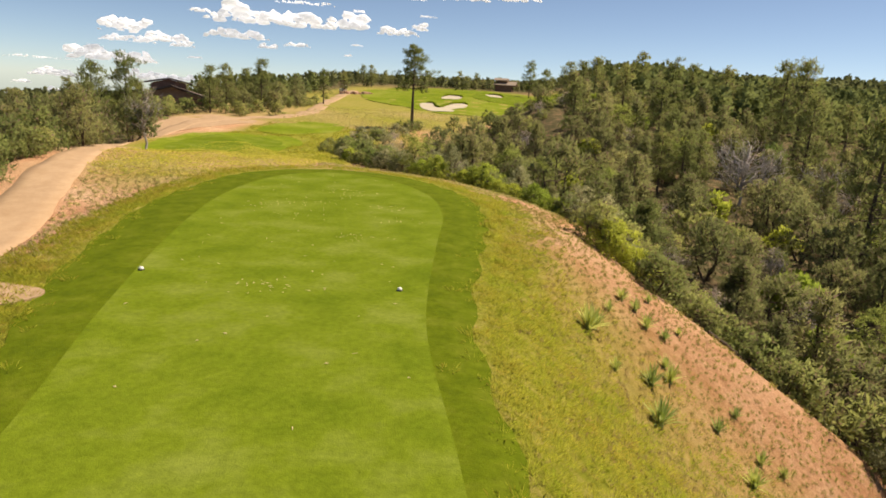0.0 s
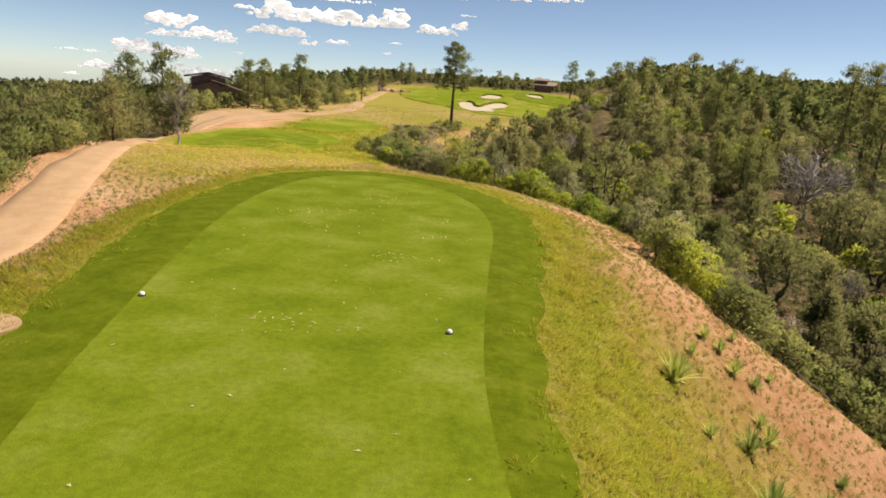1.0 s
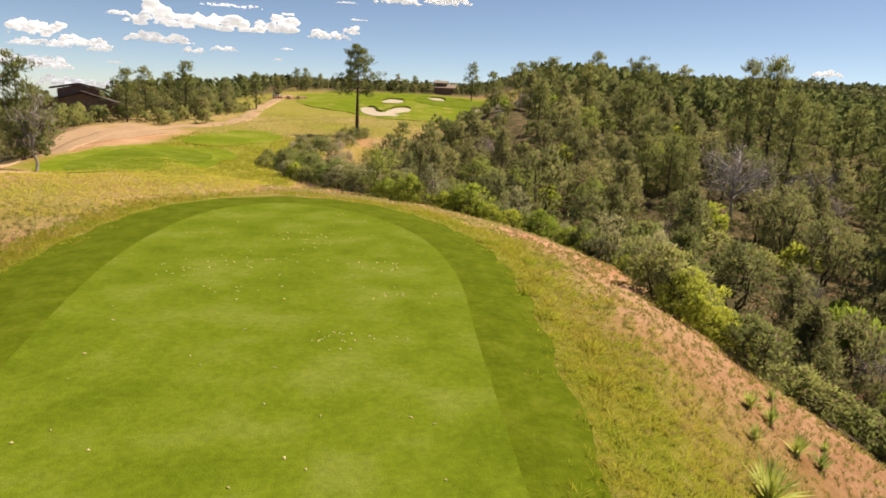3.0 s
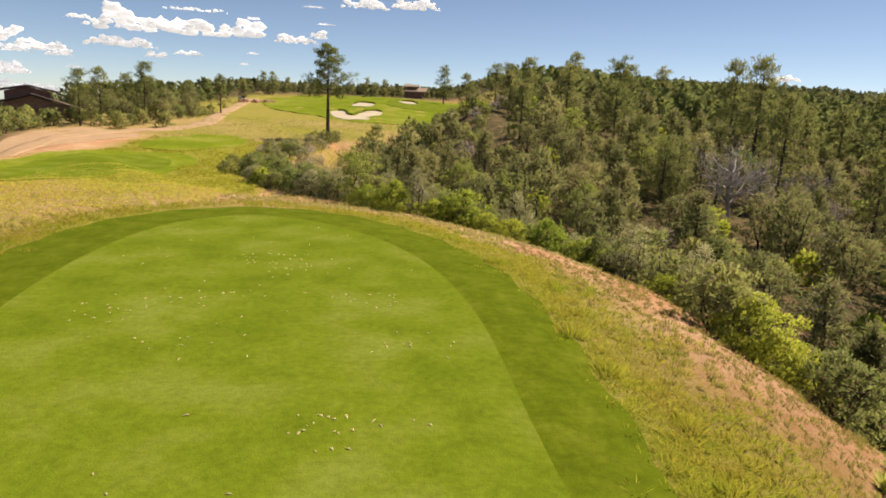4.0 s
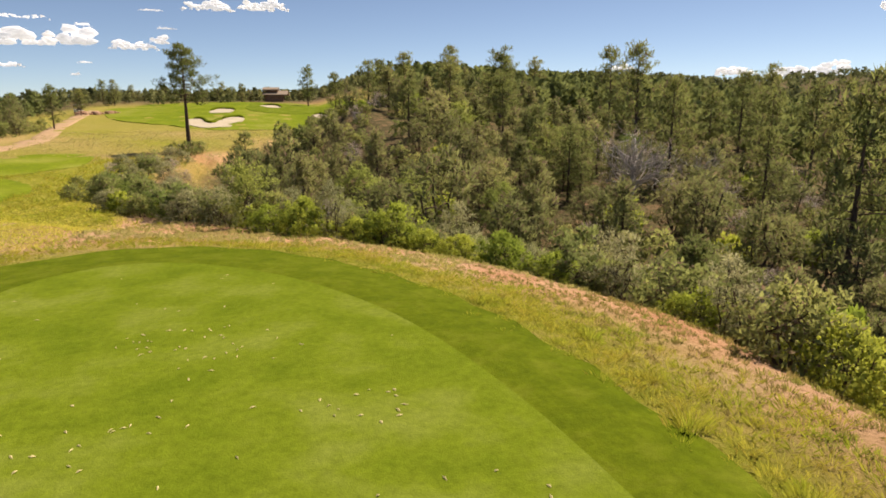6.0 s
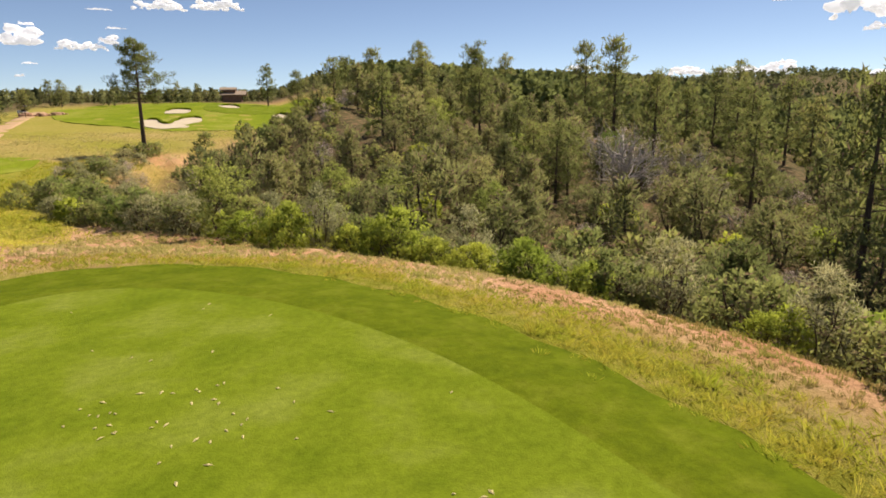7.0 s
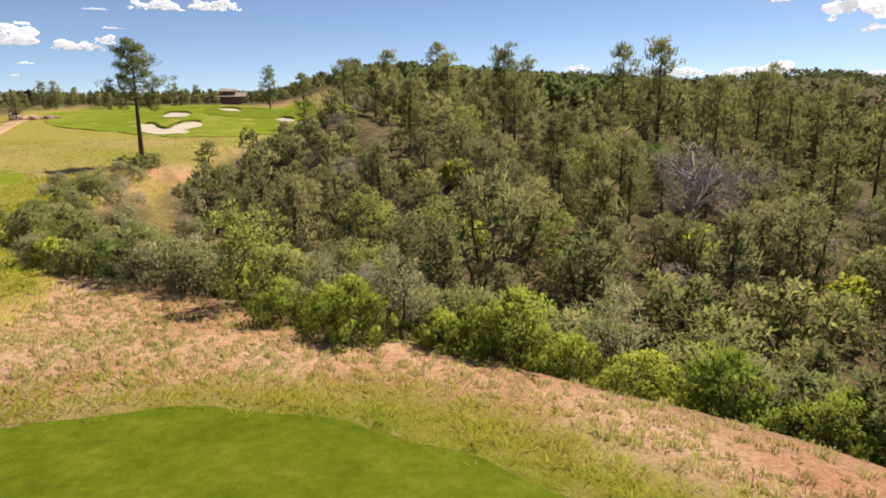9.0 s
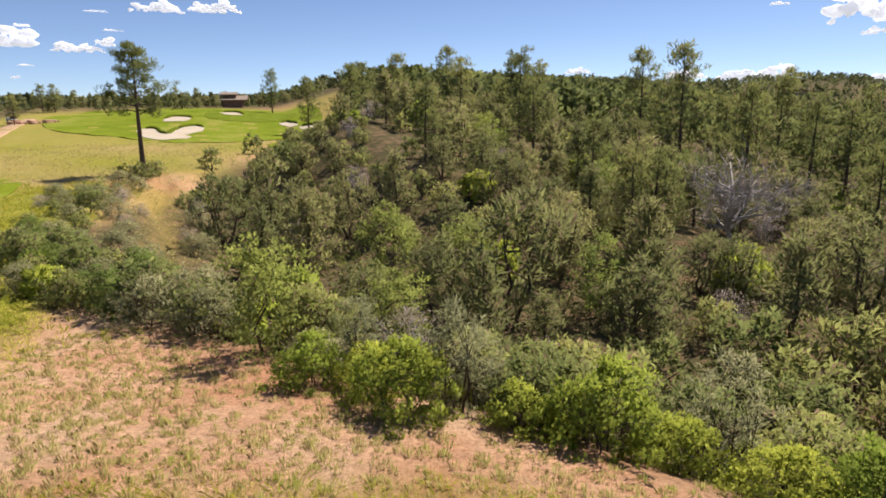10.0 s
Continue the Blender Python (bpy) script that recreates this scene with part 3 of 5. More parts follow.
def dead_tree(seed, high, spread, branches, twigs):
    rng = rand(seed)
    wood, tips = [limb(rng, (0, 0, -0.3), (0.1, 0.1, high * 0.7), high * 0.03, high * 0.012)], []
    for i in range(branches):
        s = rng.uniform(0.2, 0.68)
        w = rng.uniform(0, 2 * math.pi)
        b = np.array([math.cos(w) * spread * rng.uniform(0.5, 1), math.sin(w) * spread * rng.uniform(0.5, 1), high * min(1, s + rng.uniform(0.15, 0.4))])
        wood.append(limb(rng, (0.1 * s, 0.1 * s, high * s), b, high * 0.012, high * 0.003, 0.25))
        tips.append(b)
        for _ in range(5):
            wood.append(limb(rng, b * rng.uniform(0.6, 0.95), b + rng.normal(0, 0.22 * spread, 3), high * 0.004, high * 0.001, 0.3, 3))
    wv, wf = join(wood)
    return mesh_of("trunk", wv, wf, GREY_WOOD, True), cards("twig_crown", *foliage(rng, np.array(tips), np.full(len(tips), spread * 0.33), twigs, 0.12, 0.1), DRY)


def ground_pose(x, y, turn, size, tall=1.0, sink=0.05):
    return pose(x, y, float(height(x, y)) - sink, 0, 0, turn) @ Matrix.Diagonal((size, size, size * tall, 1))


# each kind: its meshes when near, when far, and its own height
KINDS, HIGH = {}, {"juniper": 3.4, "cone": 4.2, "pine": 8.0, "oak": 1.8, "bright": 1.2, "sage": 1.3, "feather": 2.2, "locust": 3.2, "dry": 1.9}
for i in range(3):
    KINDS["juniper", i, 0] = plant(10 + i, "round", 3.4, 1.6, 0.15, 165, 24, 0.12, JUNIPER, 3, None, 0.09, 0.4, 0.2, 0.22)
    KINDS["juniper", i, 1] = plant(10 + i, "round", 3.4, 1.5, 0.25, 100, 16, 0.15, JUNIPER, 3, None, 0.09, 0.4, 0.22, 0.25, 0)
    KINDS["juniper", i, 2] = plant(10 + i, "round", 3.4, 1.5, 0.25, 62, 12, 0.2, JUNIPER, 3, None, 0.09, 0.4, 0.26, 0.3, 0)
    KINDS["cone", i, 2] = plant(20 + i, "cone", 4.2, 1.7, 0.2, 66, 13, 0.2, JUNIPER, 1, None, 0.12, 0.25, 0.26, 0.3, 0)
    KINDS["oak", i, 2] = plant(40 + i, "bush", 1.8, 1.25, 0.08, 42, 11, 0.16, OAK, 3, None, 0.05, 0.45, 0.4, 0.28, 0)
    KINDS["cone", i, 0] = plant(20 + i, "cone", 4.2, 1.7, 0.2, 190, 28, 0.12, JUNIPER, 1, None, 0.12, 0.25, 0.18, 0.2)
    KINDS["cone", i, 1] = plant(20 + i, "cone", 4.2, 1.7, 0.2, 110, 16, 0.15, JUNIPER, 1, None, 0.12, 0.25, 0.22, 0.25, 0)
    KINDS["pine", i, 0] = pine(30 + i, 8.0, 0.12 + 0.07 * i, 2.35, 46, 5, 18, 0.19)
    KINDS["pine", i, 1] = pine(30 + i, 8.0, 0.1 + 0.07 * i, 2.4, 38, 5, 12, 0.2)
    KINDS["oak", i, 0] = plant(40 + i, "bush", 1.8, 1.25, 0.08, 105, 21, 0.07, OAK, 5, None, 0.05, 0.45, 0.45, 0.2)
    KINDS["oak", i, 1] = plant(40 + i, "bush", 1.8, 1.25, 0.08, 70, 13, 0.115, OAK, 4, None, 0.05, 0.45, 0.36, 0.26, 0)
    KINDS["bright", i, 0] = plant(50 + i, "bush", 1.2, 1.1, 0.03, 125, 34, 0.042, BRIGHT, 6, None, 0.025, 0.5, 0.6, 0.19)
    KINDS["bright", i, 1] = plant(50 + i, "bush", 1.2, 1.1, 0.03, 55, 13, 0.12, BRIGHT, 4, None, 0.03, 0.5, 0.6, 0.26, 0)
    KINDS["dry", i, 0] = plant(65 + i, "round", 1.9, 1.2, 0.05, 70, 22, 0.075, DRY, 6, GREY_WOOD, 0.04, 0.5, 0.14, 0.3)
    KINDS["sage", i, 0] = plant(60 + i, "bush", 1.3, 1.1, 0.03, 105, 28, 0.046, SAGE, 6, None, 0.025, 0.45, 0.35, 0.2)
    KINDS["feather", i, 0] = plant(70 + i, "round", 2.2, 0.75, 0.1, 95, 25, 0.064, SAGE, 5, None, 0.03, 0.4, 0.16, 0.26)
    KINDS["locust", i, 0] = plant(80 + i, "round", 3.2, 1.3, 0.3, 105, 32, 0.06, LIME, 2, None, 0.05, 0.6, 0.5, 0.24)
WORDS = {
    "juniper": ("juniper_tree", "grey-green rounded juniper tree on the wooded canyon slope", "tree"),
    "cone": ("conifer_tree", "pointed dark green conifer in the canyon woods", "tree"),
    "pine": ("pine_tree", "tall open ponderosa pine rising over the scrub", "tree"),
    "oak": ("oak_shrub", "grey-green scrub oak at the canyon rim", "shrub"),
    "scrub": ("scrub_bush", "low grey-green scrub bush on the far slope", "shrub"),
    "bright": ("manzanita_shrub", "bright yellow-green shrub along the canyon rim", "shrub"),
    "sage": ("sage_shrub", "silvery sage shrub beside the bare soil", "shrub"),
    "feather": ("feathery_shrub", "grey feathery upright shrub among the rim bushes", "shrub"),
    "dry": ("dead_shrub", "grey-mauve leafless shrub among the canyon trees", "shrub"),
    "locust": ("locust_tree", "small fresh green locust tree at the rim", "tree"),
}
FIRST, TAKEN = {}, []


def tree_thing(name, meshes, m, label, category, group, leaf="crown"):
    top = new(name)
    part("trunk", meshes[0], top)
    part(leaf, meshes[1], top)
    top.matrix_basis = m
    if leaf == "twig_crown":
        tagged(top.children[1], kind="stuff")
    return tagged(top, label, category, group)


def grow(kind, x, y, high=None, wide=1.0, i=None):
    """A plant of that kind, high metres tall, on the land at x, y."""
    rng = rand(int(abs(x * 131 + y * 977)) + 7)
    i = int(rng.integers(0, 3)) if i is None else i
    s = (high or HIGH[kind] * rng.uniform(0.75, 1.15)) / HIGH[kind]
    w = s ** 0.75 * wide
    m = ground_pose(x, y, float(rng.uniform(0, 360)), w, s / w)
    key = (kind, i, 1 if (math.hypot(x + 4, y - 27) > (18 if s < 1.25 else 23) or x < -10) and (kind, i, 1) in KINDS else 0)
    if key[2] and math.hypot(x + 4, y - 27) > 46 and (kind, i, 2) in KINDS:
        key = (kind, i, 2)
    TAKEN.append((x, y, 0.9 * w * (1.4 if kind in ("juniper", "cone", "pine", "locust") else 1.0)))
    if key not in FIRST:
        name, label, cat = WORDS["scrub" if kind == "oak" and key[2] == 2 else kind]
        FIRST[key] = tree_thing(name, KINDS[key], m, label, cat, "canyon woods" if cat == "tree" else "rim shrubs")
        return FIRST[key]
    ob = copy_thing(FIRST[key], m)
    ob.matrix_basis = m
    return ob


def rows(kind, *v, wide=1.0):
    for k in range(0, len(v), 3):
        grow(kind, v[k], v[k + 1], v[k + 2], wide)


# plants that stand out along the rim and in the canyon: place and height
rows("bright", -1.95, 40.35, 1, -0.95, 39.35, 1, -0.85, 38.05, 1.3, 0.75, 36.65, 0.8, 1.75, 35.75, 1.4, 2.65, 35.05, 0.9, 4.45, 33.05, 1.3, 5.35, 31.35, 1, 6.2, 26.5, 0.8, 6.1, 22.9, 1.35, wide=0.88)
rows("oak", 1.05, 39.35, 1.4, 2.35, 38.65, 1.7, 3.05, 36.95, 1.5, 4.45, 36.35, 1.8, 5.65, 34.75, 1.8, 6.35, 32.55, 1.7, 6.65, 30.15, 1.6, 7, 27.8, 1.7, 7.2, 25.4, 1.6, 8.2, 23.4, 1.6, 9.6, 22.4, 1.7, 11.2, 21.6, 1.9, 13, 20.6, 2, 15, 19.6, 2.2, wide=1.1)
rows("oak", 5.05, 41.25, 2.2, 7.05, 41.95, 2.2, 3.45, 41.55, 1.8, 9.4, 43.1, 2, 12.5, 40, 2.2, 16.1, 40.7, 2.6, 13, 42.5, 2.4, 10.4, 38.6, 2.4, 8, 36.6, 2.2, wide=1.2)
rows("feather", 0.15, 37.95, 2, 3.85, 35.15, 2.3, 5.45, 37.35, 2.4, 5.65, 33.15, 1.6, 0.85, 38.55, 1.6)
rows("locust", -2.45, 43.35, 2.9, 5.4, 57.2, 4.2, 2.4, 47.6, 3, 12, 49.2, 3.4)
rows("locust", -5.4, 52.6, 1.9, -8.6, 56.0, 1.5, -6.4, 50.4, 1.6, -9.8, 61.0, 1.3, -10.9, 66.4, 1.1, wide=1.3)
rows("sage", -5.0, 47.6, 1.4, -3.8, 47.4, 1.7, -3.4, 45.4, 1.4, -8.4, 60.6, 1.2, -10.6, 62.0, 1.1, -9.4, 63.4, 1.2, -5.6, 57.6, 1.5, -9.6, 71.0, 1.0, -11.4, 79.6, 1.3, -9.8, 78.4, 1.2, -8.6, 77.0, 1.2, -10.8, 77.2, 1.0, -7.6, 79.6, 1.0)
rows("oak", -7.3, 51.0, 1.1, -10.2, 58.6, 1.1, -6.7, 55.5, 1.3, -5.0, 54.0, 1.5, -9.6, 65.0, 1.1, -8.8, 67.6, 1.0, -11.4, 69.0, 1.0, -10.8, 73.6, 0.9, -12.4, 64.8, 0.9, -7.7, 91.4, 1.1, -5.2, 91.6, 1.2, -1.9, 82.0, 1.6, -11.8, 59.0, 1.1)
rows("sage", -6.6, 66.0, 1.2, -7.4, 72.0, 1.3, -3.0, 66.5, 1.3, -6.4, 83.0, 1.1, -7.8, 86.0, 1.2, -2.6, 76.0, 1.4, -6.8, 62.6, 1.2)
rows("dry", -9.2, 79.8, 1.1, -7.2, 77.6, 1.0, -2.4, 79.2, 1.4, -5.9, 74.6, 0.8, -6.6, 69.8, 0.9, -3.4, 72.4, 1.0, -6.9, 92.0, 1.0, -12.2, 78.0, 0.9)
rows("juniper", 8.3, 50.1, 5.6, 5.5, 51.0, 3.8, -1.2, 70.1, 4.6, 2.4, 74.7, 5.2, 3.2, 63.7, 4.2, 5.9, 66.0, 3.9, 15.1, 65.4, 3.6, 14.3, 55.1, 3.2, 18.9, 48.3, 3.0, 23.8, 48.3, 3.4, 18.2, 49.6, 2.8, 23.7, 45.5, 4.2)
rows("cone", 12.8, 46.8, 3.9, 7.6, 46.6, 2.6, 9.4, 24.6, 2.2, 12.6, 22.4, 3.4, 13.2, 27.2, 4.0, 17.2, 19.6, 4.6, 15.4, 24.4, 4.6, 10.4, 23.6, 2.4)
rows("pine", 19.9, 54.9, 5.6, 21.6, 56.0, 5.2, 38.7, 72.9, 11.1, 40.0, 79.8, 10.0, 58.1, 78.3, 9.6, 45.5, 61.7, 9.0, 19.3, 140.0, 8.8, 21.8, 194.0, 10.5, 19.4, 113.0, 9.2, 13.0, 70.9, 5.8, 23.0, 72.5, 6.7, 20.9, 61.9, 5.5)
rows("pine", 20.9, 98.9, 8.0, 28.3, 101.3, 8.0, 34.3, 96.0, 6.8, 23.0, 119.3, 8.5, 44.3, 72.9, 7.2, 49.1, 73.6, 7.6, 53.7, 70.9, 8.8, 33.7, 61.2, 9.0, 25.0, 37.2, 10.4, 28.6, 36.6, 8.4, 36.5, 53.4, 6.6, 52.0, 60.5, 8.2, 62.6, 71.6, 10.0, 80.0, 95.0, 10.6, 26.4, 80.6, 8.4, 21.1, 82.2, 7.0, 41.7, 101.6, 6.8)
rows("oak", 0.0, 96.5, 1.9, 5.8, 108.0, 2.1, -6.1, 89.5, 1.6, -8.9, 79.2, 1.5, 5.2, 83.0, 3.0, -4.9, 92.0, 1.2, -9.0, 74.0, 1.6, -3.0, 80.5, 1.3, 3.4, 88.0, 2.4)
dead = dead_tree(90, 4.2, 2.2, 40, 18)
m = ground_pose(25.0, 54.3, 40, 1.35)
tree_thing("dead_tree", dead, m, "leafless grey dead tree standing in the canyon woods", "tree", "", "twig_crown")
TAKEN.append((25.0, 54.3, 2.2))
copy_thing(bpy.data.objects["dead_tree"], ground_pose(34.0, 58.0, 200, 0.7))

# the lone ponderosa at the canyon's head
lone = tree_thing("lone_pine", pine(99, 11.4, 0.46, 3.1, 34, 5, 30, 0.19, None, 0.27), ground_pose(-6.1, 93.8, 30, 1.0),
                  "lone tall ponderosa pine with a long bare trunk beside the fairway", "tree", "")
TAKEN.append((-6.1, 93.8, 2))

# west of the cart path
rows("pine", -33.6, 59.6, 8.2, -31.6, 62.0, 8.4, -35.8, 72.8, 6.4, -37.7, 99.3, 7.0, -36.4, 102.8, 7.2, -32.2, 107.5, 8.2, -38.3, 118.2, 6.5, -28.1, 138.4, 7.0, -34.6, 243.8, 7.4, -31.1, 240.2, 7.6, -27.5, 254.7, 5.4, 1.4, 268.0, 6.8, 8.6, 275.9, 6.6, -30.1, 176.1, 5.6)
rows("juniper", -25.9, 44.0, 4.0, -31.0, 40.0, 4.0, -31.6, 45.2, 4.4, -31.8, 49.6, 4.8, -28.4, 47.6, 3.8, -34.0, 36.0, 4.2, -28.0, 35.6, 3.0, -27.8, 48.7, 4.8, -34.8, 56.1, 5.4, -33.1, 121.9, 4.4, -33.8, 137.2, 4.8, -32.2, 135.5, 4.0, -28.4, 56.5, 3.8, -23.6, 40.2, 2.4, 17.9, 275.3, 5.0, -30.6, 112.0, 4.2, -37.7, 131.0, 3.9)
rows("oak", -25.3, 38.8, 2.4, -24.2, 34.6, 2.2, -23.0, 31.2, 1.8, -21.6, 27.4, 1.7, -31.6, 104.0, 2.0, -30.2, 118.0, 2.2, -29.6, 126.0, 2.0)

# scrub along the outer edge of the cart path
rng = rand(8)
for y in np.arange(8, 44, 0.9):
    for o, k in ((1.9, "oak"), (3.4, "oak"), (5.2, "juniper")):
        x = -float(np.interp(y, [4, 12, 19, 24, 30, 34, 40, 48], [10.5, 12.4, 15.2, 17.4, 19.4, 20.7, 22.8, 26.5])) - o + rng.uniform(-0.4, 0.4)
        if rng.uniform() < (0.8 if o < 2 else 0.6) and all((x - a_) ** 2 + (y - b_) ** 2 > (0.7 * r) ** 2 for a_, b_, r in TAKEN):
            grow(k, x, float(y), HIGH[k] * rng.uniform(0.5, 0.85))

# the rest of the woods, thinner where bare slopes show
rng = rand(5)


def sow(xs, ys, gap, keep, kinds, odds, sizes=(0.75, 1.15)):
    for gy_ in np.arange(*ys, gap):
        for gx_ in np.arange(*xs, gap):
            x, y = gx_ + rng.uniform(-0.45, 0.45) * gap, gy_ + rng.uniform(-0.45, 0.45) * gap
            chance, roll, size = keep(x, y), rng.uniform(), rng.uniform(*sizes)
            k = str(rng.choice(kinds, p=odds))
            if roll > chance or any((x - a) ** 2 + (y - b) ** 2 < (r + 0.8) ** 2 for a, b, r in TAKEN):
                continue
            grow(k, float(x), float(y), HIGH[k] * size * (0.62 if k == "pine" else 1.5 if k == "bright" else 1.0))


def canyon(x, y):
    if x < rim(y) + 3.2 or (y > 49 and x < -1.0) or (y > 72 and x < 10 + 0.26 * (y - 72)) or x > 0.8 * y + 24 or math.hypot(x + 4, y - 24) > 72:
        return 0
    bare = math.exp(-((x - 12.5) / 2.5) ** 2 - ((y - 66) / 2) ** 2) + math.exp(-((x - 10.5) / 1.3) ** 2 - ((y - 46.5) / 1) ** 2) + math.exp(-((x + 5) / 3.5) ** 2 - ((y - 84) / 7) ** 2)
    return float(np.interp(math.hypot(x + 4, y - 20), [0, 40, 90, 130], [0.95, 0.85, 0.7, 0.5])) * (1 - min(1, bare * 1.5))


sow((-10, 70), (-4, 96), 2.6, canyon, ["juniper", "cone", "pine", "oak", "locust", "bright", "dry"], [0.27, 0.24, 0.05, 0.24, 0.05, 0.07, 0.08])
sow((2, 40), (12, 66), 2.4, lambda x, y: 0.8 * (x > float(rim(y)) + 3.4 and math.hypot(x + 4, y - 24) < 46), ["oak", "dry", "bright"], [0.66, 0.22, 0.12], (0.7, 1.0))
sow((-3, 22), (72, 116), 2.2, lambda x, y: 0.9 * (x < 10 + 0.26 * (y - 72) and x > max(-2.4, 4.5 + 0.22 * (y - 92) if y > 88 else -2.4)), ["oak", "juniper", "bright", "dry"], [0.6, 0.25, 0.05, 0.1], (0.6, 0.85))
sow((8, 36), (82, 112), 2.5, lambda x, y: 0.85 * (x > 9 + 0.26 * (y - 72) and math.hypot(x + 4, y - 24) > 68), ["oak", "juniper", "cone", "bright"], [0.5, 0.28, 0.17, 0.05], (0.8, 1.15))
sow((-40, -29), (99, 136), 2.7, lambda x, y: 0.9 * (x > -42 + 0.1 * (y - 99)), ["oak", "juniper"], [0.65, 0.35], (0.7, 1.1))
sow((-46, -31), (86, 106), 2.4, lambda x, y: 0.95 * (x < -39.5 + 0.5 * max(y - 95, 0) and y < 104.5), ["oak"], [1.0], (0.8, 1.15))
sow((-66, -20), (26, 150), 4.0, lambda x, y: 0.7 * (x < -25 - 0.24 * max(y - 40, 0) + 0.1 * max(y - 80, 0) and not (45 < y < 135 and abs(math.degrees(math.atan2(x, y)) + 24) < 4.5)), ["juniper", "pine", "oak"], [0.55, 0.06, 0.39], (0.7, 1.1))
sow((-60, 60), (255, 300), 7.0, lambda x, y: 0.6, ["juniper", "pine"], [0.75, 0.25])
# low growth right behind the rim
ry = np.arange(12, 62, 0.1)
rx = rim(ry)
along = np.concatenate([[0], np.cumsum(np.hypot(np.diff(rx), np.diff(ry)))])
for a in np.arange(0, along[-1], 1.5):
    k = int(np.searchsorted(along, a))
    y, x0, tx, ty = ry[k], rx[k], *(np.array([rx[min(k + 1, len(rx) - 1)] - rx[k - 1], ry[min(k + 1, len(ry) - 1)] - ry[k - 1]]))
    nx, ny = ty / math.hypot(tx, ty), -tx / math.hypot(tx, ty)
    for o in ((0.7, 2.0, 3.3) if y < 24 else (1.6, 2.9) if y < 43 else (0.9, 2.4)):
        x, yy = float(x0 + nx * o + rng.uniform(-0.5, 0.5)), float(y + ny * o + rng.uniform(-0.5, 0.5))
        kind = str(rng.choice(["oak", "bright", "sage", "feather"], p=[0.55, 0.17, 0.2, 0.08] if y < 43 else [0.6, 0.25, 0.15, 0.0]))
        if all((x - a_) ** 2 + (yy - b_) ** 2 > (0.75 * r) ** 2 for a_, b_, r in TAKEN):
            grow(kind, x, yy, HIGH[kind] * rng.uniform(0.65, 1.0))

# ---- far woods ----
def far_woods(n, seed, near, limit, count, size, test):
    """Many small rough crowns on the hills, joined."""
    rng = rand(seed)
    out = []
    while len(out) < n:
        az, far = rng.uniform(-75, 75), rng.uniform(near, limit)
        x, y = far * math.sin(radians(az)), far * math.cos(radians(az))
        if test(x, y):
            out.append((x, y, far))
    p = np.array(out)
    z = height(p[:, 0], p[:, 1])
    verts, ways = [], []
    for (x, y, far), h in zip(out, z):
        tall = rng.uniform(2.4, 5.0)
        k = count
        s = rng.uniform(0, 1, k)
        a = rng.uniform(0, 2 * np.pi, k)
        r = tall * rng.uniform(0.34, 0.46) * np.sqrt(np.clip(1.04 - s ** 1.6, 0, 1)) * np.sqrt(rng.uniform(0.1, 1, k))
        c = np.column_stack([x + r * np.cos(a), y + r * np.sin(a), h + tall * (0.1 + 0.9 * s)])
        ways.append(np.column_stack([np.cos(a), np.sin(a), np.full(k, 0.6)]) + rng.normal(0, 0.3, (k, 3)))
        verts.append(leaves(rng, c, np.column_stack([np.cos(a), np.sin(a), np.full(k, 0.8)]), tall * size, 0.6))
    # rings starting past 150 m take the leaf colour with self-shade painted in
    return cards("far_woods", np.vstack(verts), np.vstack(ways), FAR_SHADED if near > 150 else HILL)


def wooded(x, y):
    if x > 15 + 0.25 * (y - 92):
        return True
    return y > 262 or (x < -60 and not 60 < y < 135) or (x < -38 and y > 150)


tagged(new("hillside_woods", far_woods(1600, 72, 98, 190, 90, 0.1, wooded)), "dense grey-green conifers covering the hillside", "woods", kind="stuff")
tagged(new("horizon_woods", far_woods(420, 73, 240, 330, 46, 0.12, lambda x, y: y > 232 and abs(x) < 150 and not (8 < x < 24 and y < 262))), "conifers in a low belt beyond the fairway, crown shade put into their dark colour", "woods", kind="stuff")
tagged(new("far_woods", far_woods(8500, 71, 170, 900, 13, 0.23, wooded)), "distant conifer woods on the hills, crown shade put into their dark green", "woods", kind="stuff")

# ---- bunkers, cart path, bare sand ----
bunker(loop_of(-8.2, 154.5, -6.2, 136.5, -2.2, 133, 0.1, 138.5, -1.0, 142, 2.8, 152, 2.4, 160, -1, 156.5, -3.6, 145.5, -5, 155), 0.55, 0.98)
bunker(loop_of(-3.6, 171, -2.4, 168, 1.2, 170.5, 1.6, 176.5, -2.2, 176.5), 0.5, 0.95)
bunker(loop_of(18.0, 163, 18.6, 156, 20.4, 155, 20.9, 161, 20.2, 166), 0.5, 0.95)
bunker(loop_of(19.3, 149, 19.8, 144, 21.6, 141, 22.4, 144, 21.0, 149), 0.5, 0.95)
bunker(loop_of(8.4, 184, 9.6, 180, 12.6, 180, 13.2, 184, 10.6, 186), 0.5, 0.95)


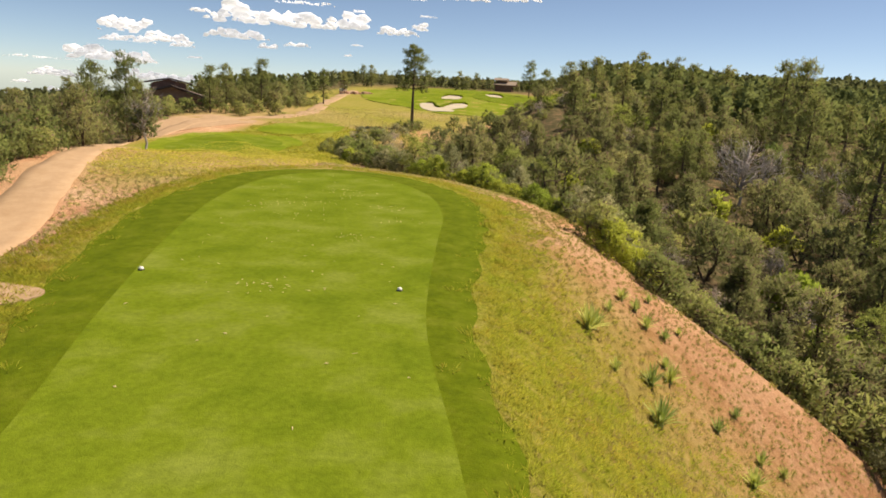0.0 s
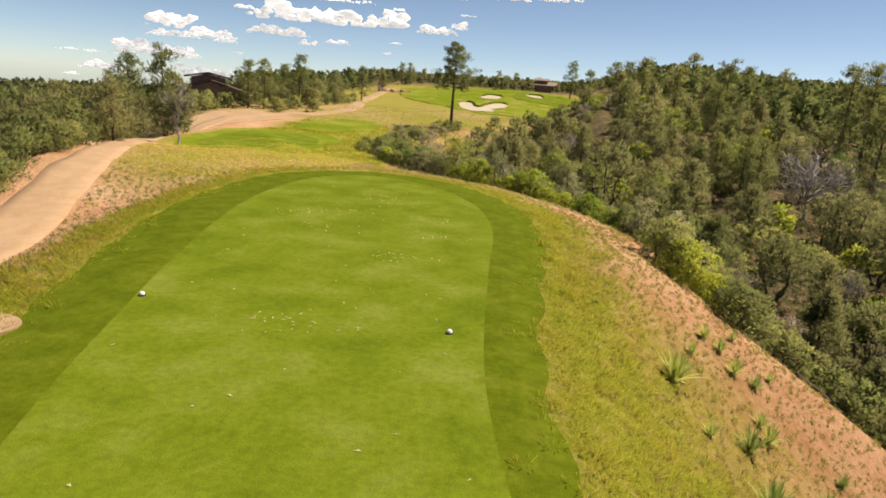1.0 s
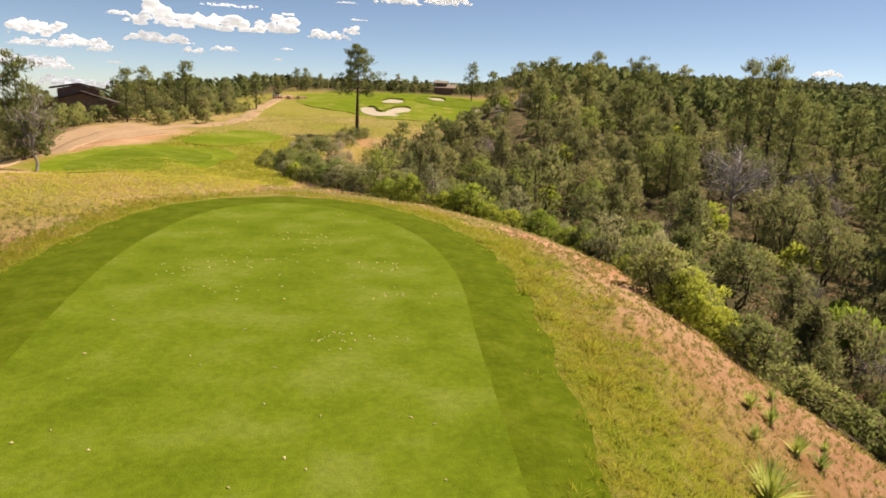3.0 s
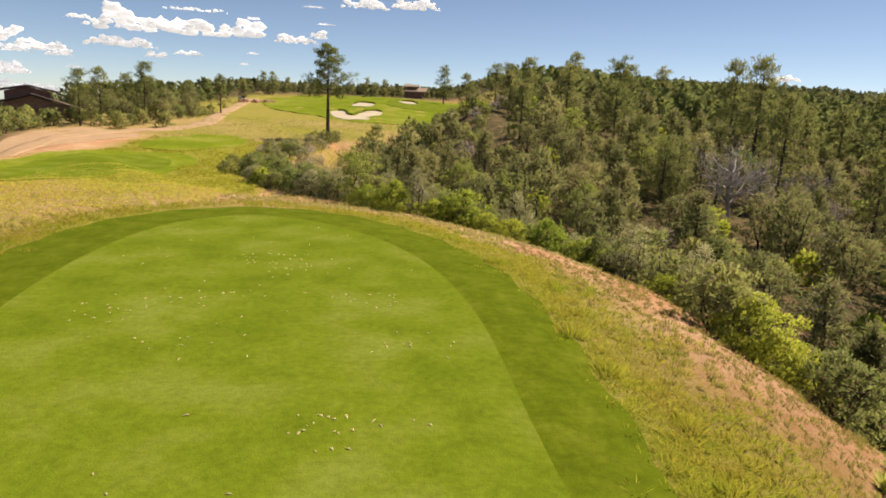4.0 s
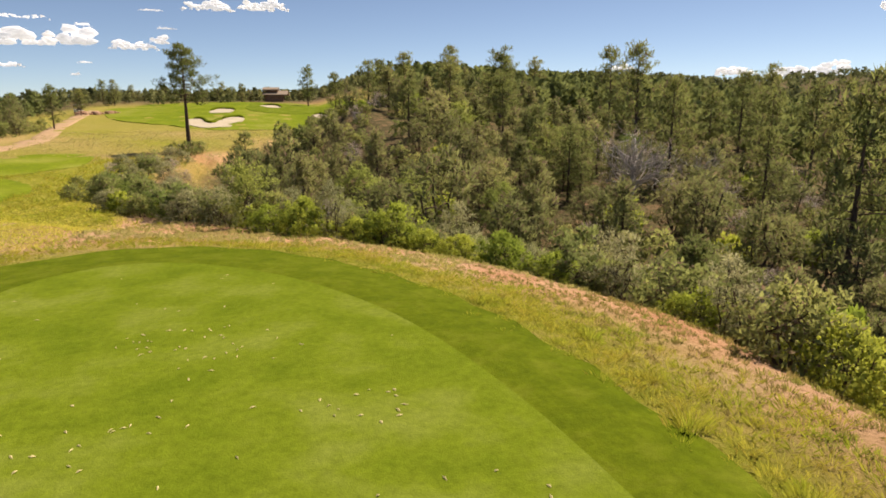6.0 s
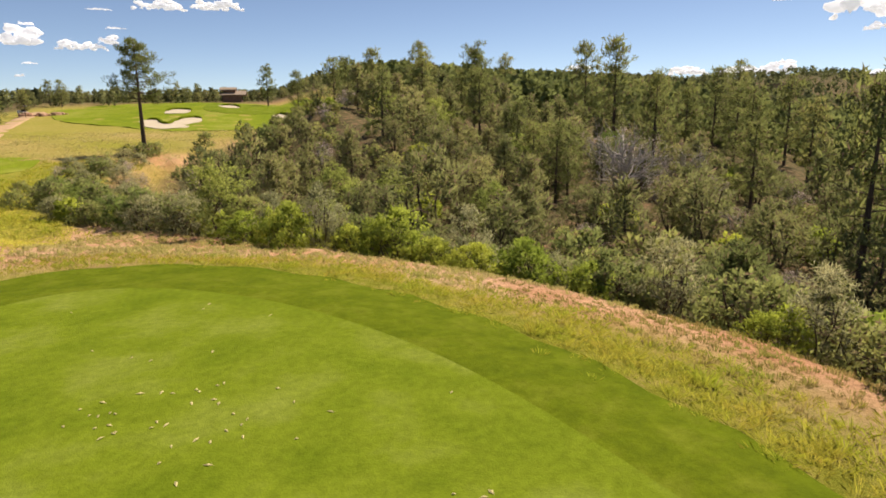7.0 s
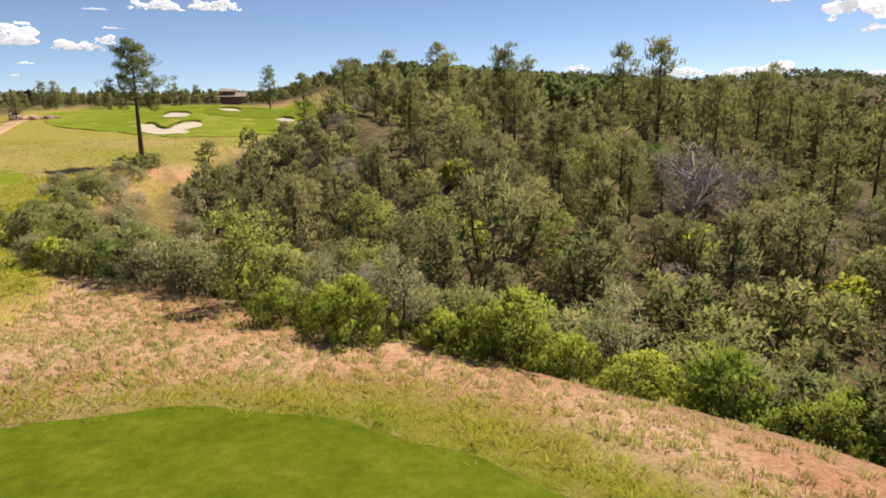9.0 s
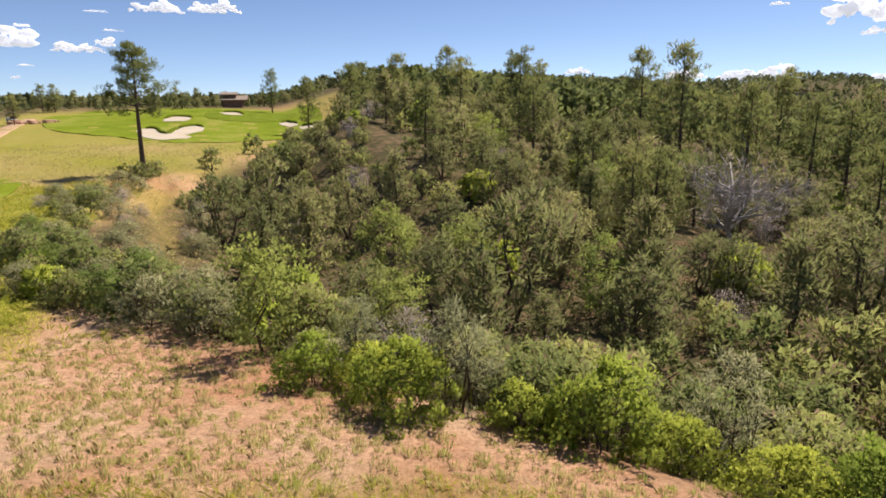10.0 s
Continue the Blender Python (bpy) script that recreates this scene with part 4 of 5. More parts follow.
def ribbon(name, line, widths, mat, lift, label, crown=0.04):
    """A path draped on the land, with a slight camber and dropped edges."""
    pts = np.array(line, float)
    fine, wide = [], []
    for i in range(len(pts) - 1):
        a, b, c, d = pts[max(i - 1, 0)], pts[i], pts[i + 1], pts[min(i + 2, len(pts) - 1)]
        for s in np.arange(10) / 10:
            fine.append(0.5 * (2 * b + (c - a) * s + (2 * a - 5 * b + 4 * c - d) * s * s + (3 * b - a - 3 * c + d) * s ** 3))
            wide.append(widths[i] + (widths[i + 1] - widths[i]) * s)
    fine = np.array(fine)
    tg = np.gradient(fine, axis=0)
    nr = np.column_stack([tg[:, 1], -tg[:, 0]]) / np.linalg.norm(tg, axis=1)[:, None]
    verts, faces = [], []
    across = [-1, -0.96, -0.5, 0, 0.5, 0.96, 1]
    for p, n, w in zip(fine, nr, wide):
        for k in across:
            q = p + n * w * 0.5 * (k + 0.03 * math.sin(p[1] * 1.7 + k))
            verts.append((q[0], q[1], float(height(q[0], q[1])) + (lift + crown * (1 - k * k) if abs(k) < 1 else -0.05)))
    m = len(across)
    for i in range(len(fine) - 1):
        faces += [(i * m + k, i * m + k + 1, (i + 1) * m + k + 1, (i + 1) * m + k) for k in range(m - 1)]
    return tagged(new(name, mesh_of(name, verts, faces, mat, True)), label, "path", kind="structure")


ribbon("cart_path", [(-9, -6), (-10.5, 4), (-11.9, 12), (-14.6, 19.2), (-16.8, 24.4), (-18.9, 29.8), (-20.5, 34.2), (-22.8, 40), (-26.5, 48), (-31, 60), (-34, 74), (-34.5, 86), (-31, 95.5), (-27.2, 99), (-25.2, 106), (-25.0, 114), (-26.6, 128), (-28.7, 148), (-30, 175), (-31, 200)],
       [2.3, 2.3, 2.3, 2.4, 2.4, 2.3, 1.9, 2.2, 2.6, 2.8, 2.8, 2.8, 3.0, 3.4, 3.2, 3.0, 2.8, 2.8, 2.8, 2.6], PATH_DIRT, 0.05, "tan dirt cart path winding past the tees")
sheet("bare_sand", loop_of(-7.9, 11.6, -8.6, 12.2, -10.5, 12.6, -12.0, 12.2, -10.8, 11.4, -8.6, 11.0), PATH_DIRT, 0.045, "bare tan sand spur beside the tee", 6)
sheet("bare_slope", loop_of(-36, 74.5, -32.5, 77.5, -30, 84, -27.5, 89, -30, 94, -34, 96, -38, 95, -39.2, 88, -38.2, 80), PATH_DIRT, 0.05, "bare tan earth slope below the house", 8)


# ---- houses ----
def box(lo, hi):
    (a, b, c), (d, e, f) = lo, hi
    v = [(a, b, c), (d, b, c), (d, e, c), (a, e, c), (a, b, f), (d, b, f), (d, e, f), (a, e, f)]
    return v, [(0, 3, 2, 1), (4, 5, 6, 7), (0, 1, 5, 4), (1, 2, 6, 5), (2, 3, 7, 6), (3, 0, 4, 7)]


def gable(x0, x1, y0, y1, eave, ridge, thick=0.25):
    """Two thick roof slopes whose ridge runs along y."""
    xm = (x0 + x1) / 2
    v, f = [], []
    for xa in (x0, x1):
        o = len(v)
        for y in (y0, y1):
            v += [(xa, y, eave), (xm, y, ridge), (xm, y, ridge + thick), (xa, y, eave + thick)]
        f += [(o, o + 1, o + 2, o + 3), (o + 4, o + 7, o + 6, o + 5), (o, o + 4, o + 5, o + 1), (o + 3, o + 2, o + 6, o + 7), (o, o + 3, o + 7, o + 4)]
    return v, f


def house_at(m, wide, deep, eave, ridge, wall_mat, label, upper=True, posts=True, roof=ROOF):
    top = tagged(new("house"), label, "house")
    top.matrix_basis = m
    w = wide / 2
    wall = [box((-w * 0.82, 1.6, -1.2), (w * 0.82, deep, eave))]
    wall.append(([(-w * 0.82, 1.6, eave), (w * 0.82, 1.6, eave), (0, 1.6, ridge - 0.15), (-w * 0.82, 1.8, eave), (w * 0.82, 1.8, eave), (0, 1.8, ridge - 0.15)], [(0, 1, 2), (5, 4, 3), (0, 2, 5, 3), (1, 4, 5, 2)]))
    part("wall", mesh_of("wall", *join(wall), wall_mat), top)
    part("roof", mesh_of("roof", *gable(-w, w, 0, deep + 0.8, eave - 0.25, ridge), roof), top)
    if upper:
        ua, ub, um, ue, up = -w * 0.5, w * 0.36, -w * 0.07, ridge + 0.42, ridge + 1.12
        end = [(ua, ue), (ub, ue), (um, up)]
        upper = [box((ua, deep * 0.45, eave), (ub, deep, ue)), ([(x, y, z) for y in (deep * 0.45, deep) for x, z in end], [(0, 1, 2), (5, 4, 3), (0, 2, 5, 3), (1, 4, 5, 2)])]
        part("upper_wall", mesh_of("upper_wall", *join(upper), TIMBER), top)
        part("upper_roof", mesh_of("upper_roof", *gable(-w * 0.66, w * 0.52, deep * 0.4, deep + 0.9, ridge + 0.35, ridge + 1.15), roof), top)
    if posts:
        for x in (-w * 0.9, -w * 0.4, w * 0.4, w * 0.9):
            part("post", mesh_of("post", *box((x - 0.16, 0.2, -1.2), (x + 0.16, 0.52, eave - 0.15)), TIMBER), top)
        part("beam", mesh_of("beam", *box((-w * 0.94, 0.15, eave - 0.3), (w * 0.94, 0.5, eave - 0.02)), TIMBER), top)
    for x in (-w * 0.55, -w * 0.1, w * 0.35):
        win = part("window", mesh_of("window", *box((x - 0.75, 1.5, 0.5), (x + 0.75, 1.62, eave - 0.5)), TIMBER), top)
        part("pane", mesh_of("pane", *box((x - 0.66, 1.46, 0.58), (x + 0.66, 1.55, eave - 0.58)), GLASS), win)
    return top


house_at(pose(-47.5, 108, float(height(-47.5, 108)) - 1.9, 0, 0, 22), 13.0, 9.0, 3.2, 5.0, STONE, "dark brown timber house with stacked low gable roofs behind bushes")
house_at(pose(24, 258, float(height(18.2, 258)) + 0.0, 0, 0, 78), 7.6, 8.0, 2.3, 3.5, TIMBER, "brown house with pale low gable roofs beyond the green", True, False, ROOF_PALE)
house_at(pose(212, 195, float(height(212, 195)) + 1.6, 0, 0, -50), 11.0, 8.0, 3.0, 3.6, STUCCO, "pale tan stucco house on the far wooded hill", False, False)


# ---- beside the far path ----
def boulder_mesh(seed):
    rng = rand(seed)
    bm = bmesh.new()
    bmesh.ops.create_icosphere(bm, subdivisions=2, radius=1.0)
    for v in bm.verts:
        v.co *= 1 + 0.28 * noise.fractal(v.co * 1.3 + Vector((seed * 3.1, 0, 0)), 0.8, 2.0, 4)
        v.co.x *= 1.3
        v.co.z = max(-0.5, min(v.co.z, 0.62))
    me = bpy.data.meshes.new("boulder")
    bm.to_mesh(me)
    bm.free()
    me.materials.append(STONE)
    return me


BOULDERS = [boulder_mesh(k) for k in (1, 2, 3)]
for n in range(11):
    u = n / 10
    x, y, s = -31.0 + 7.6 * u, 178 + 3.0 * u + 1.2 * math.sin(n * 2.1), 0.62 + 0.25 * math.sin(n * 1.7)
    ob = new("boulder", BOULDERS[n % 3])
    ob.matrix_basis = pose(x, y, float(height(x, y)) + 0.3 * s, 0, 0, n * 50) @ Matrix.Diagonal((s, s, s, 1))
    tagged(ob, "reddish brown boulder in a low ledge beside the path", "boulder", "path boulders")


def golf_cart(m):
    top = tagged(new("golf_cart"), "small white golf cart parked on the far path", "golf cart")
    part("body", mesh_of("body", *join([box((-0.6, -1.2, 0.3), (0.6, 1.2, 0.62)), box((-0.58, 0.75, 0.6), (0.58, 1.2, 0.95))]), WHITE), top)
    part("seat", mesh_of("seat", *join([box((-0.55, -0.5, 0.6), (0.55, 0.0, 0.8)), box((-0.55, -0.6, 0.8), (0.55, -0.48, 1.15))]), DARK), top)
    part("roof", mesh_of("roof", *box((-0.62, -1.1, 1.8), (0.62, 0.95, 1.87)), WHITE), top)
    for x in (-0.55, 0.55):
        for y in (-0.95, 0.85):
            part("post", mesh_of("post", *box((x - 0.025, y - 0.025, 0.6), (x + 0.025, y + 0.025, 1.82)), DARK), top)
            wv, wf = tube([(x - 0.1, y * 0.85, 0.24), (x - 0.08, y * 0.85, 0.24), (x + 0.08, y * 0.85, 0.24), (x + 0.1, y * 0.85, 0.24)], [0.12, 0.24, 0.24, 0.12], 10)
            part("wheel", mesh_of("wheel", wv, wf, DARK), top)
    top.matrix_basis = m
    return top


golf_cart(pose(-31.8, 184, float(height(-31.8, 184)) + 0.12, 0, 0, 35))


# ---- tee furniture and small things ----
def tee_marker(x, y):
    top = tagged(new("tee_marker"), "white rounded tee marker with a dark base on the turf", "tee marker", "tee markers")
    prof = [(0.001, 0.105), (0.035, 0.1), (0.062, 0.082), (0.075, 0.05), (0.076, 0.03)]
    def lathe(prof):
        v, f, n = [], [], 20
        for r, z in prof:
            v += [(r * math.cos(2 * math.pi * k / n), r * math.sin(2 * math.pi * k / n), z) for k in range(n)]
        for i in range(len(prof) - 1):
            f += [(i * n + k, (i + 1) * n + k, (i + 1) * n + (k + 1) % n, i * n + (k + 1) % n) for k in range(n)]
        return v, f
    part("dome", mesh_of("dome", *lathe(prof), WHITE, True), top)
    part("base", mesh_of("base", *lathe([(0.076, 0.032), (0.088, 0.03), (0.09, 0.0), (0.09, -0.02)]), DARK, True), top, "dark base ring")
    top.matrix_basis = pose(x, y, float(height(x, y)) + 0.034) @ Matrix.Diagonal((0.72, 0.72, 0.72, 1))
    return top


tee_marker(-6.76, 13.3)
tee_marker(-0.96, 12.92)


def yucca_mesh(seed, n=42, long=0.62):
    rng = rand(seed)
    v, f = [], []
    for k in range(n):
        w = 2.4 * k + rng.uniform(-0.3, 0.3)
        el = radians(28 + 56 * (k / n) + rng.uniform(-10, 10))
        L = long * rng.uniform(0.7, 1.15)
        d = np.array([math.cos(w) * math.cos(el), math.sin(w) * math.cos(el), math.sin(el)])
        side = np.array([-math.sin(w), math.cos(w), 0]) * 0.03
        up = np.array([0, 0, 0.012])
        a, b, c = np.array([0, 0, 0.02]), d * L * 0.5 + (0, 0, 0.02), d * L + (0, 0, 0.02 - 0.12 * L * math.cos(el))
        o = len(v)
        v += [a - side * 0.6, a + side * 0.6, b + side, b - up, b - side, c]
        f += [(o, o + 1, o + 2, o + 3), (o, o + 3, o + 4), (o + 3, o + 2, o + 5), (o + 4, o + 3, o + 5)]
    return mesh_of("yucca", v, f, YUCCA)


YUCCAS = [yucca_mesh(s) for s in (3, 4, 5)]
YUCCA_AT = [(3.72, 15.0, 1.5), (3.95, 15.35, 1.1), (5.88, 18.3, 0.9), (6.03, 17.6, 1.0), (6.66, 17.7, 0.8), (6.19, 16.1, 0.8), (5.44, 18.4, 0.9), (6.64, 19.5, 0.7), (5.3, 14.5, 1.25),
            (6.2, 15.6, 1.1), (4.9, 12.5, 1.3), (4.13, 13.7, 0.7), (8.5, 16.4, 0.8), (7.45, 15.1, 0.9), (8.8, 15.2, 0.9), (9.6, 15.4, 0.7), (7.6, 13.2, 1.1), (4.7, 17.0, 0.7), (7.4, 18.6, 0.6)]
hv, hf = tube([(0, 0, -0.08), (0, 0, 0.04), (0, 0, 0.16), (0, 0, 0.3)], [0.07, 0.08, 0.05, 0.01], 8)
HEART = mesh_of("heart", hv, hf, YUCCA, True)
for n, (x, y, s) in enumerate(YUCCA_AT):
    top = tagged(new("yucca"), "spiky green yucca rosette on the dry slope", "yucca", "slope yuccas")
    part("heart", HEART, top)
    tagged(part("leaves", YUCCAS[n % 3], top), kind="stuff")
    top.matrix_basis = pose(x, y, float(height(x, y)), 0, 0, n * 67) @ Matrix.Diagonal((s * 0.72, s * 0.72, s * 0.85, 1))


def blades(rng, x, y, z, count, high, spread, lean, thick):
    """Grass blades of one tuft: bent, tapering, fanned out from one root."""
    w = rng.uniform(0, 2 * np.pi, count)
    r = np.sqrt(rng.uniform(0, 1, count))
    L = high * rng.uniform(0.65, 1.2, count)
    d = np.column_stack([np.cos(w), np.sin(w)])
    p = np.column_stack([x + d[:, 0] * spread * r, y + d[:, 1] * spread * r, np.full(count, z - 0.02)])
    s = np.column_stack([-d[:, 1], d[:, 0], np.zeros(count)]) * thick * rng.uniform(0.6, 1.3, count)[:, None]
    tip = p + np.column_stack([d * (L * lean * (0.25 + r))[:, None], L * (1.1 - 0.45 * r)])
    mid = p + (tip - p) * 0.55 + np.column_stack([np.zeros((count, 2)), 0.14 * L])
    ways = np.column_stack([d * r[:, None] * 0.8, np.full(count, 0.9)]) + rng.normal(0, 0.15, (count, 3))
    return np.stack([p - s, p + s, tip, mid - s * 0.9], 1).reshape(-1, 3), ways


def meadow(name, spots, count, high, spread, lean, thick, mat, label, seed):
    rng = rand(seed)
    z = height(spots[:, 0], spots[:, 1])
    made = [blades(rng, x, y, h, count, high * k, spread * k, lean, thick) for (x, y, k), h in zip(spots, z)]
    return tagged(new(name, cards(name, np.vstack([m[0] for m in made]), np.vstack([m[1] for m in made]), mat)), label, "grass", kind="stuff")


def scatter(rng, gap, xs, ys, chance):
    """Spots about gap apart, and the size of the tuft on each."""
    x, y = np.meshgrid(np.arange(*xs, gap), np.arange(*ys, gap))
    x, y = x.ravel() + rng.uniform(-0.5, 0.5, x.size) * gap, y.ravel() + rng.uniform(-0.5, 0.5, y.size) * gap
    keep = rng.uniform(0, 1, x.size) < chance(x, y)
    return np.column_stack([x[keep], y[keep], rng.uniform(0.55, 1.3, keep.sum())])


rng = rand(17)


def native(x, y):
    d = from_tee(x, y) - collar(x, y)
    clump = 0.9 + 0.3 * np.sin(x * 1.1 + np.sin(y * 0.9)) * np.sin(y * 0.8 + 0.5 * x)
    off_path = step(1.3, 1.8, x + 14.8 + 0.41 * (y - 19.5))
    return step(0.6, 1.9, d) * step(1.0, 0.0, x - rim(y)) * clump * off_path * (1 - 0.25 * step(1.5, 0.2, rim(y) - x))


near_rim = scatter(rng, 0.24, (-8, 16), (6, 48), native)
bank_tufts = scatter(rng, 0.34, (-21, -10), (8, 32), native)
shelf_tufts = scatter(rng, 0.3, (-21, -8), (30, 58), native)
meadow("shelf_grass", shelf_tufts, 14, 0.13, 0.11, 0.9, 0.009, STRAW, "yellow bunch grass on the shelf beyond the tee", 25)
on_slope = near_rim[:, 1] + 1.5 * np.sin(near_rim[:, 0] * 1.7) < 30
meadow("slope_grass", near_rim[on_slope], 28, 0.095, 0.075, 0.45, 0.009, DRYTUFT, "brown and olive bunch grass on the red slope", 26)
meadow("bunch_grass", np.vstack([near_rim[~on_slope], bank_tufts]), 32, 0.11, 0.09, 0.45, 0.0095, TUFT, "dry straw-coloured bunch grass dotted over the soil", 18)


def edge_band(x, y):
    d = from_tee(x, y) - collar(x, y)
    deep = np.interp(y, [0, 8, 12, 15, 18, 24, 30, 36], [5.0, 4.2, 2.8, 1.9, 1.5, 1.4, 1.1, 0.8]) * np.where(x < -6, 0.8, 1)
    weeds = 0.2 * step(5, 8.5, 23.6 * 0.86 + 5.4 * 0.51 - 0.51 * x - 0.86 * y) * step(0, 1, x) * step(1.0, 2.0, d)
    return weeds + (0.06 * step(-0.7, -0.3, d) + 0.94 * step(-0.25, 0.45, d)) * step(deep + 1.4, deep - 0.8, d) * (0.72 + 0.3 * np.sin(x * 1.3 + y) * np.sin(y * 0.9 + x))


meadow("tall_grass", scatter(rng, 0.12, (-15, 10), (3, 40), edge_band), 18, 0.115, 0.11, 0.85, 0.0045, TALL, "long yellow-green grass edging the mown collar", 19)


def inside_sheet(x, y):
    """1 on the mown forward tees."""
    return step(5.6, 5.0, np.abs(x + 21)) * step(45, 47, y) * step(75, 72, y) + step(5.2, 4.6, np.abs(x + 20)) * step(77, 79, y) * step(94, 92, y)


far_tufts = scatter(rng, 0.62, (-26, 12), (62, 128), lambda x, y: step(4, 0, x - 6 - 0.1 * (y - 100)) * np.where(y > 90, 0.55 + 0.45 * np.sin(x * 0.7) * np.sin(y * 0.5), (np.abs(x + 5) < 3.2) * 0.9))
meadow("far_grass", far_tufts, 8, 0.24, 0.12, 0.9, 0.016, TUFT, "dry tufted grass below the far fairway", 20)
lush = scatter(rng, 0.36, (-26, -6), (40, 90), lambda x, y: step(0.5, -1.0, x - rim(y)) * step(46, 54, y + 0.5 * x + 6) * (0.55 + 0.45 * np.sin(x * 1.3) * np.sin(y * 0.9)) * (1 - inside_sheet(x, y)))
meadow("green_grass", lush, 9, 0.24, 0.14, 0.8, 0.014, TALL, "rank green grass on the slope above the gully", 24)
# darker clumps at the collar's edge
clumps = np.array([(1.4, 21.2, 1.6), (1.45, 19.6, 1.4), (1.9, 18.0, 1.3), (2.2, 24.5, 1.2), (1.2, 27.0, 1.2), (1.6, 16.4, 1.3), (2.0, 22.6, 1.0), (2.4, 14.0, 1.2)])
meadow("grass_clumps", np.repeat(clumps, 4, 0) + rng.normal(0, 0.08, (32, 3)) * (1, 1, 0), 24, 0.17, 0.1, 0.5, 0.005, TALL, "tall green grass clumps at the edge of the collar", 21)


def divots(n, seed):
    """Flat chips of torn turf and fallen leaves."""
    rng = rand(seed)
    mids = [(-4.1, 12.9), (-3.4, 12.5), (-2.3, 17.8), (-6.6, 22.4), (-5.0, 23.0), (-4.4, 26.2), (-3.6, 25.4), (-2.2, 22.8), (-1.3, 20.5), (-4.2, 26.4), (-5.4, 20.7), (-3.0, 18.0)]
    v, f = [], []
    for k in range(n):
        if k % 3:
            cx, cy = mids[int(rng.integers(0, len(mids)))]
            x, y = cx + rng.normal(0, 0.55), cy + rng.normal(0, 0.3)
        else:
            x, y = rng.uniform(-8, 0), rng.uniform(3, 31)
        if float(from_tee(np.array(x), np.array(y))) > -0.3:
            continue
        w, L, B = rng.uniform(0, math.pi), rng.uniform(0.02, 0.06), rng.uniform(0.01, 0.022)
        z = float(height(x, y)) + 0.032
        o = len(v)
        for a, b, h in ((-L, 0, 0), (0, -B, 0.012), (L, 0, 0.004), (0, B, 0.01), (0, 0, 0.02)):
            v.append((x + a * math.cos(w) - b * math.sin(w), y + a * math.sin(w) + b * math.cos(w), z + h))
        f += [(o, o + 1, o + 4), (o + 1, o + 2, o + 4), (o + 2, o + 3, o + 4), (o + 3, o, o + 4)]
    return mesh_of("divots", v, f, CHIP)


tagged(new("divots", divots(230, 23)), "scattered straw-coloured divots and dry leaves on the tee", "turf debris", kind="stuff")

# a fallen log below the rim
lv, lf = limb(rand(31), (9.5, 21.3, float(height(9.5, 21.3)) + 0.1), (11.2, 20.5, float(height(11.2, 20.5)) + 0.12), 0.085, 0.05, 0.04, 7)
tagged(new("log", mesh_of("log", lv, lf, BARK, True)), "weathered dark fallen log on the bare rim", "log")

# the snag beside the path, half dead
snag_wood, snag_twigs = dead_tree(44, 3.6, 1.2, 22, 10)
snag = tree_thing("snag_tree", (snag_wood, snag_twigs), ground_pose(-22.4, 46.0, 0, 1.22), "half-dead grey twiggy tree with two stems beside the path", "tree", "", "twig_crown")
part("crown", plant(45, "round", 2.7, 0.95, 0.95, 60, 22, 0.09, JUNIPER, 2, GREY_WOOD, 0.1, 0.5)[1], snag, "sparse dark green foliage")


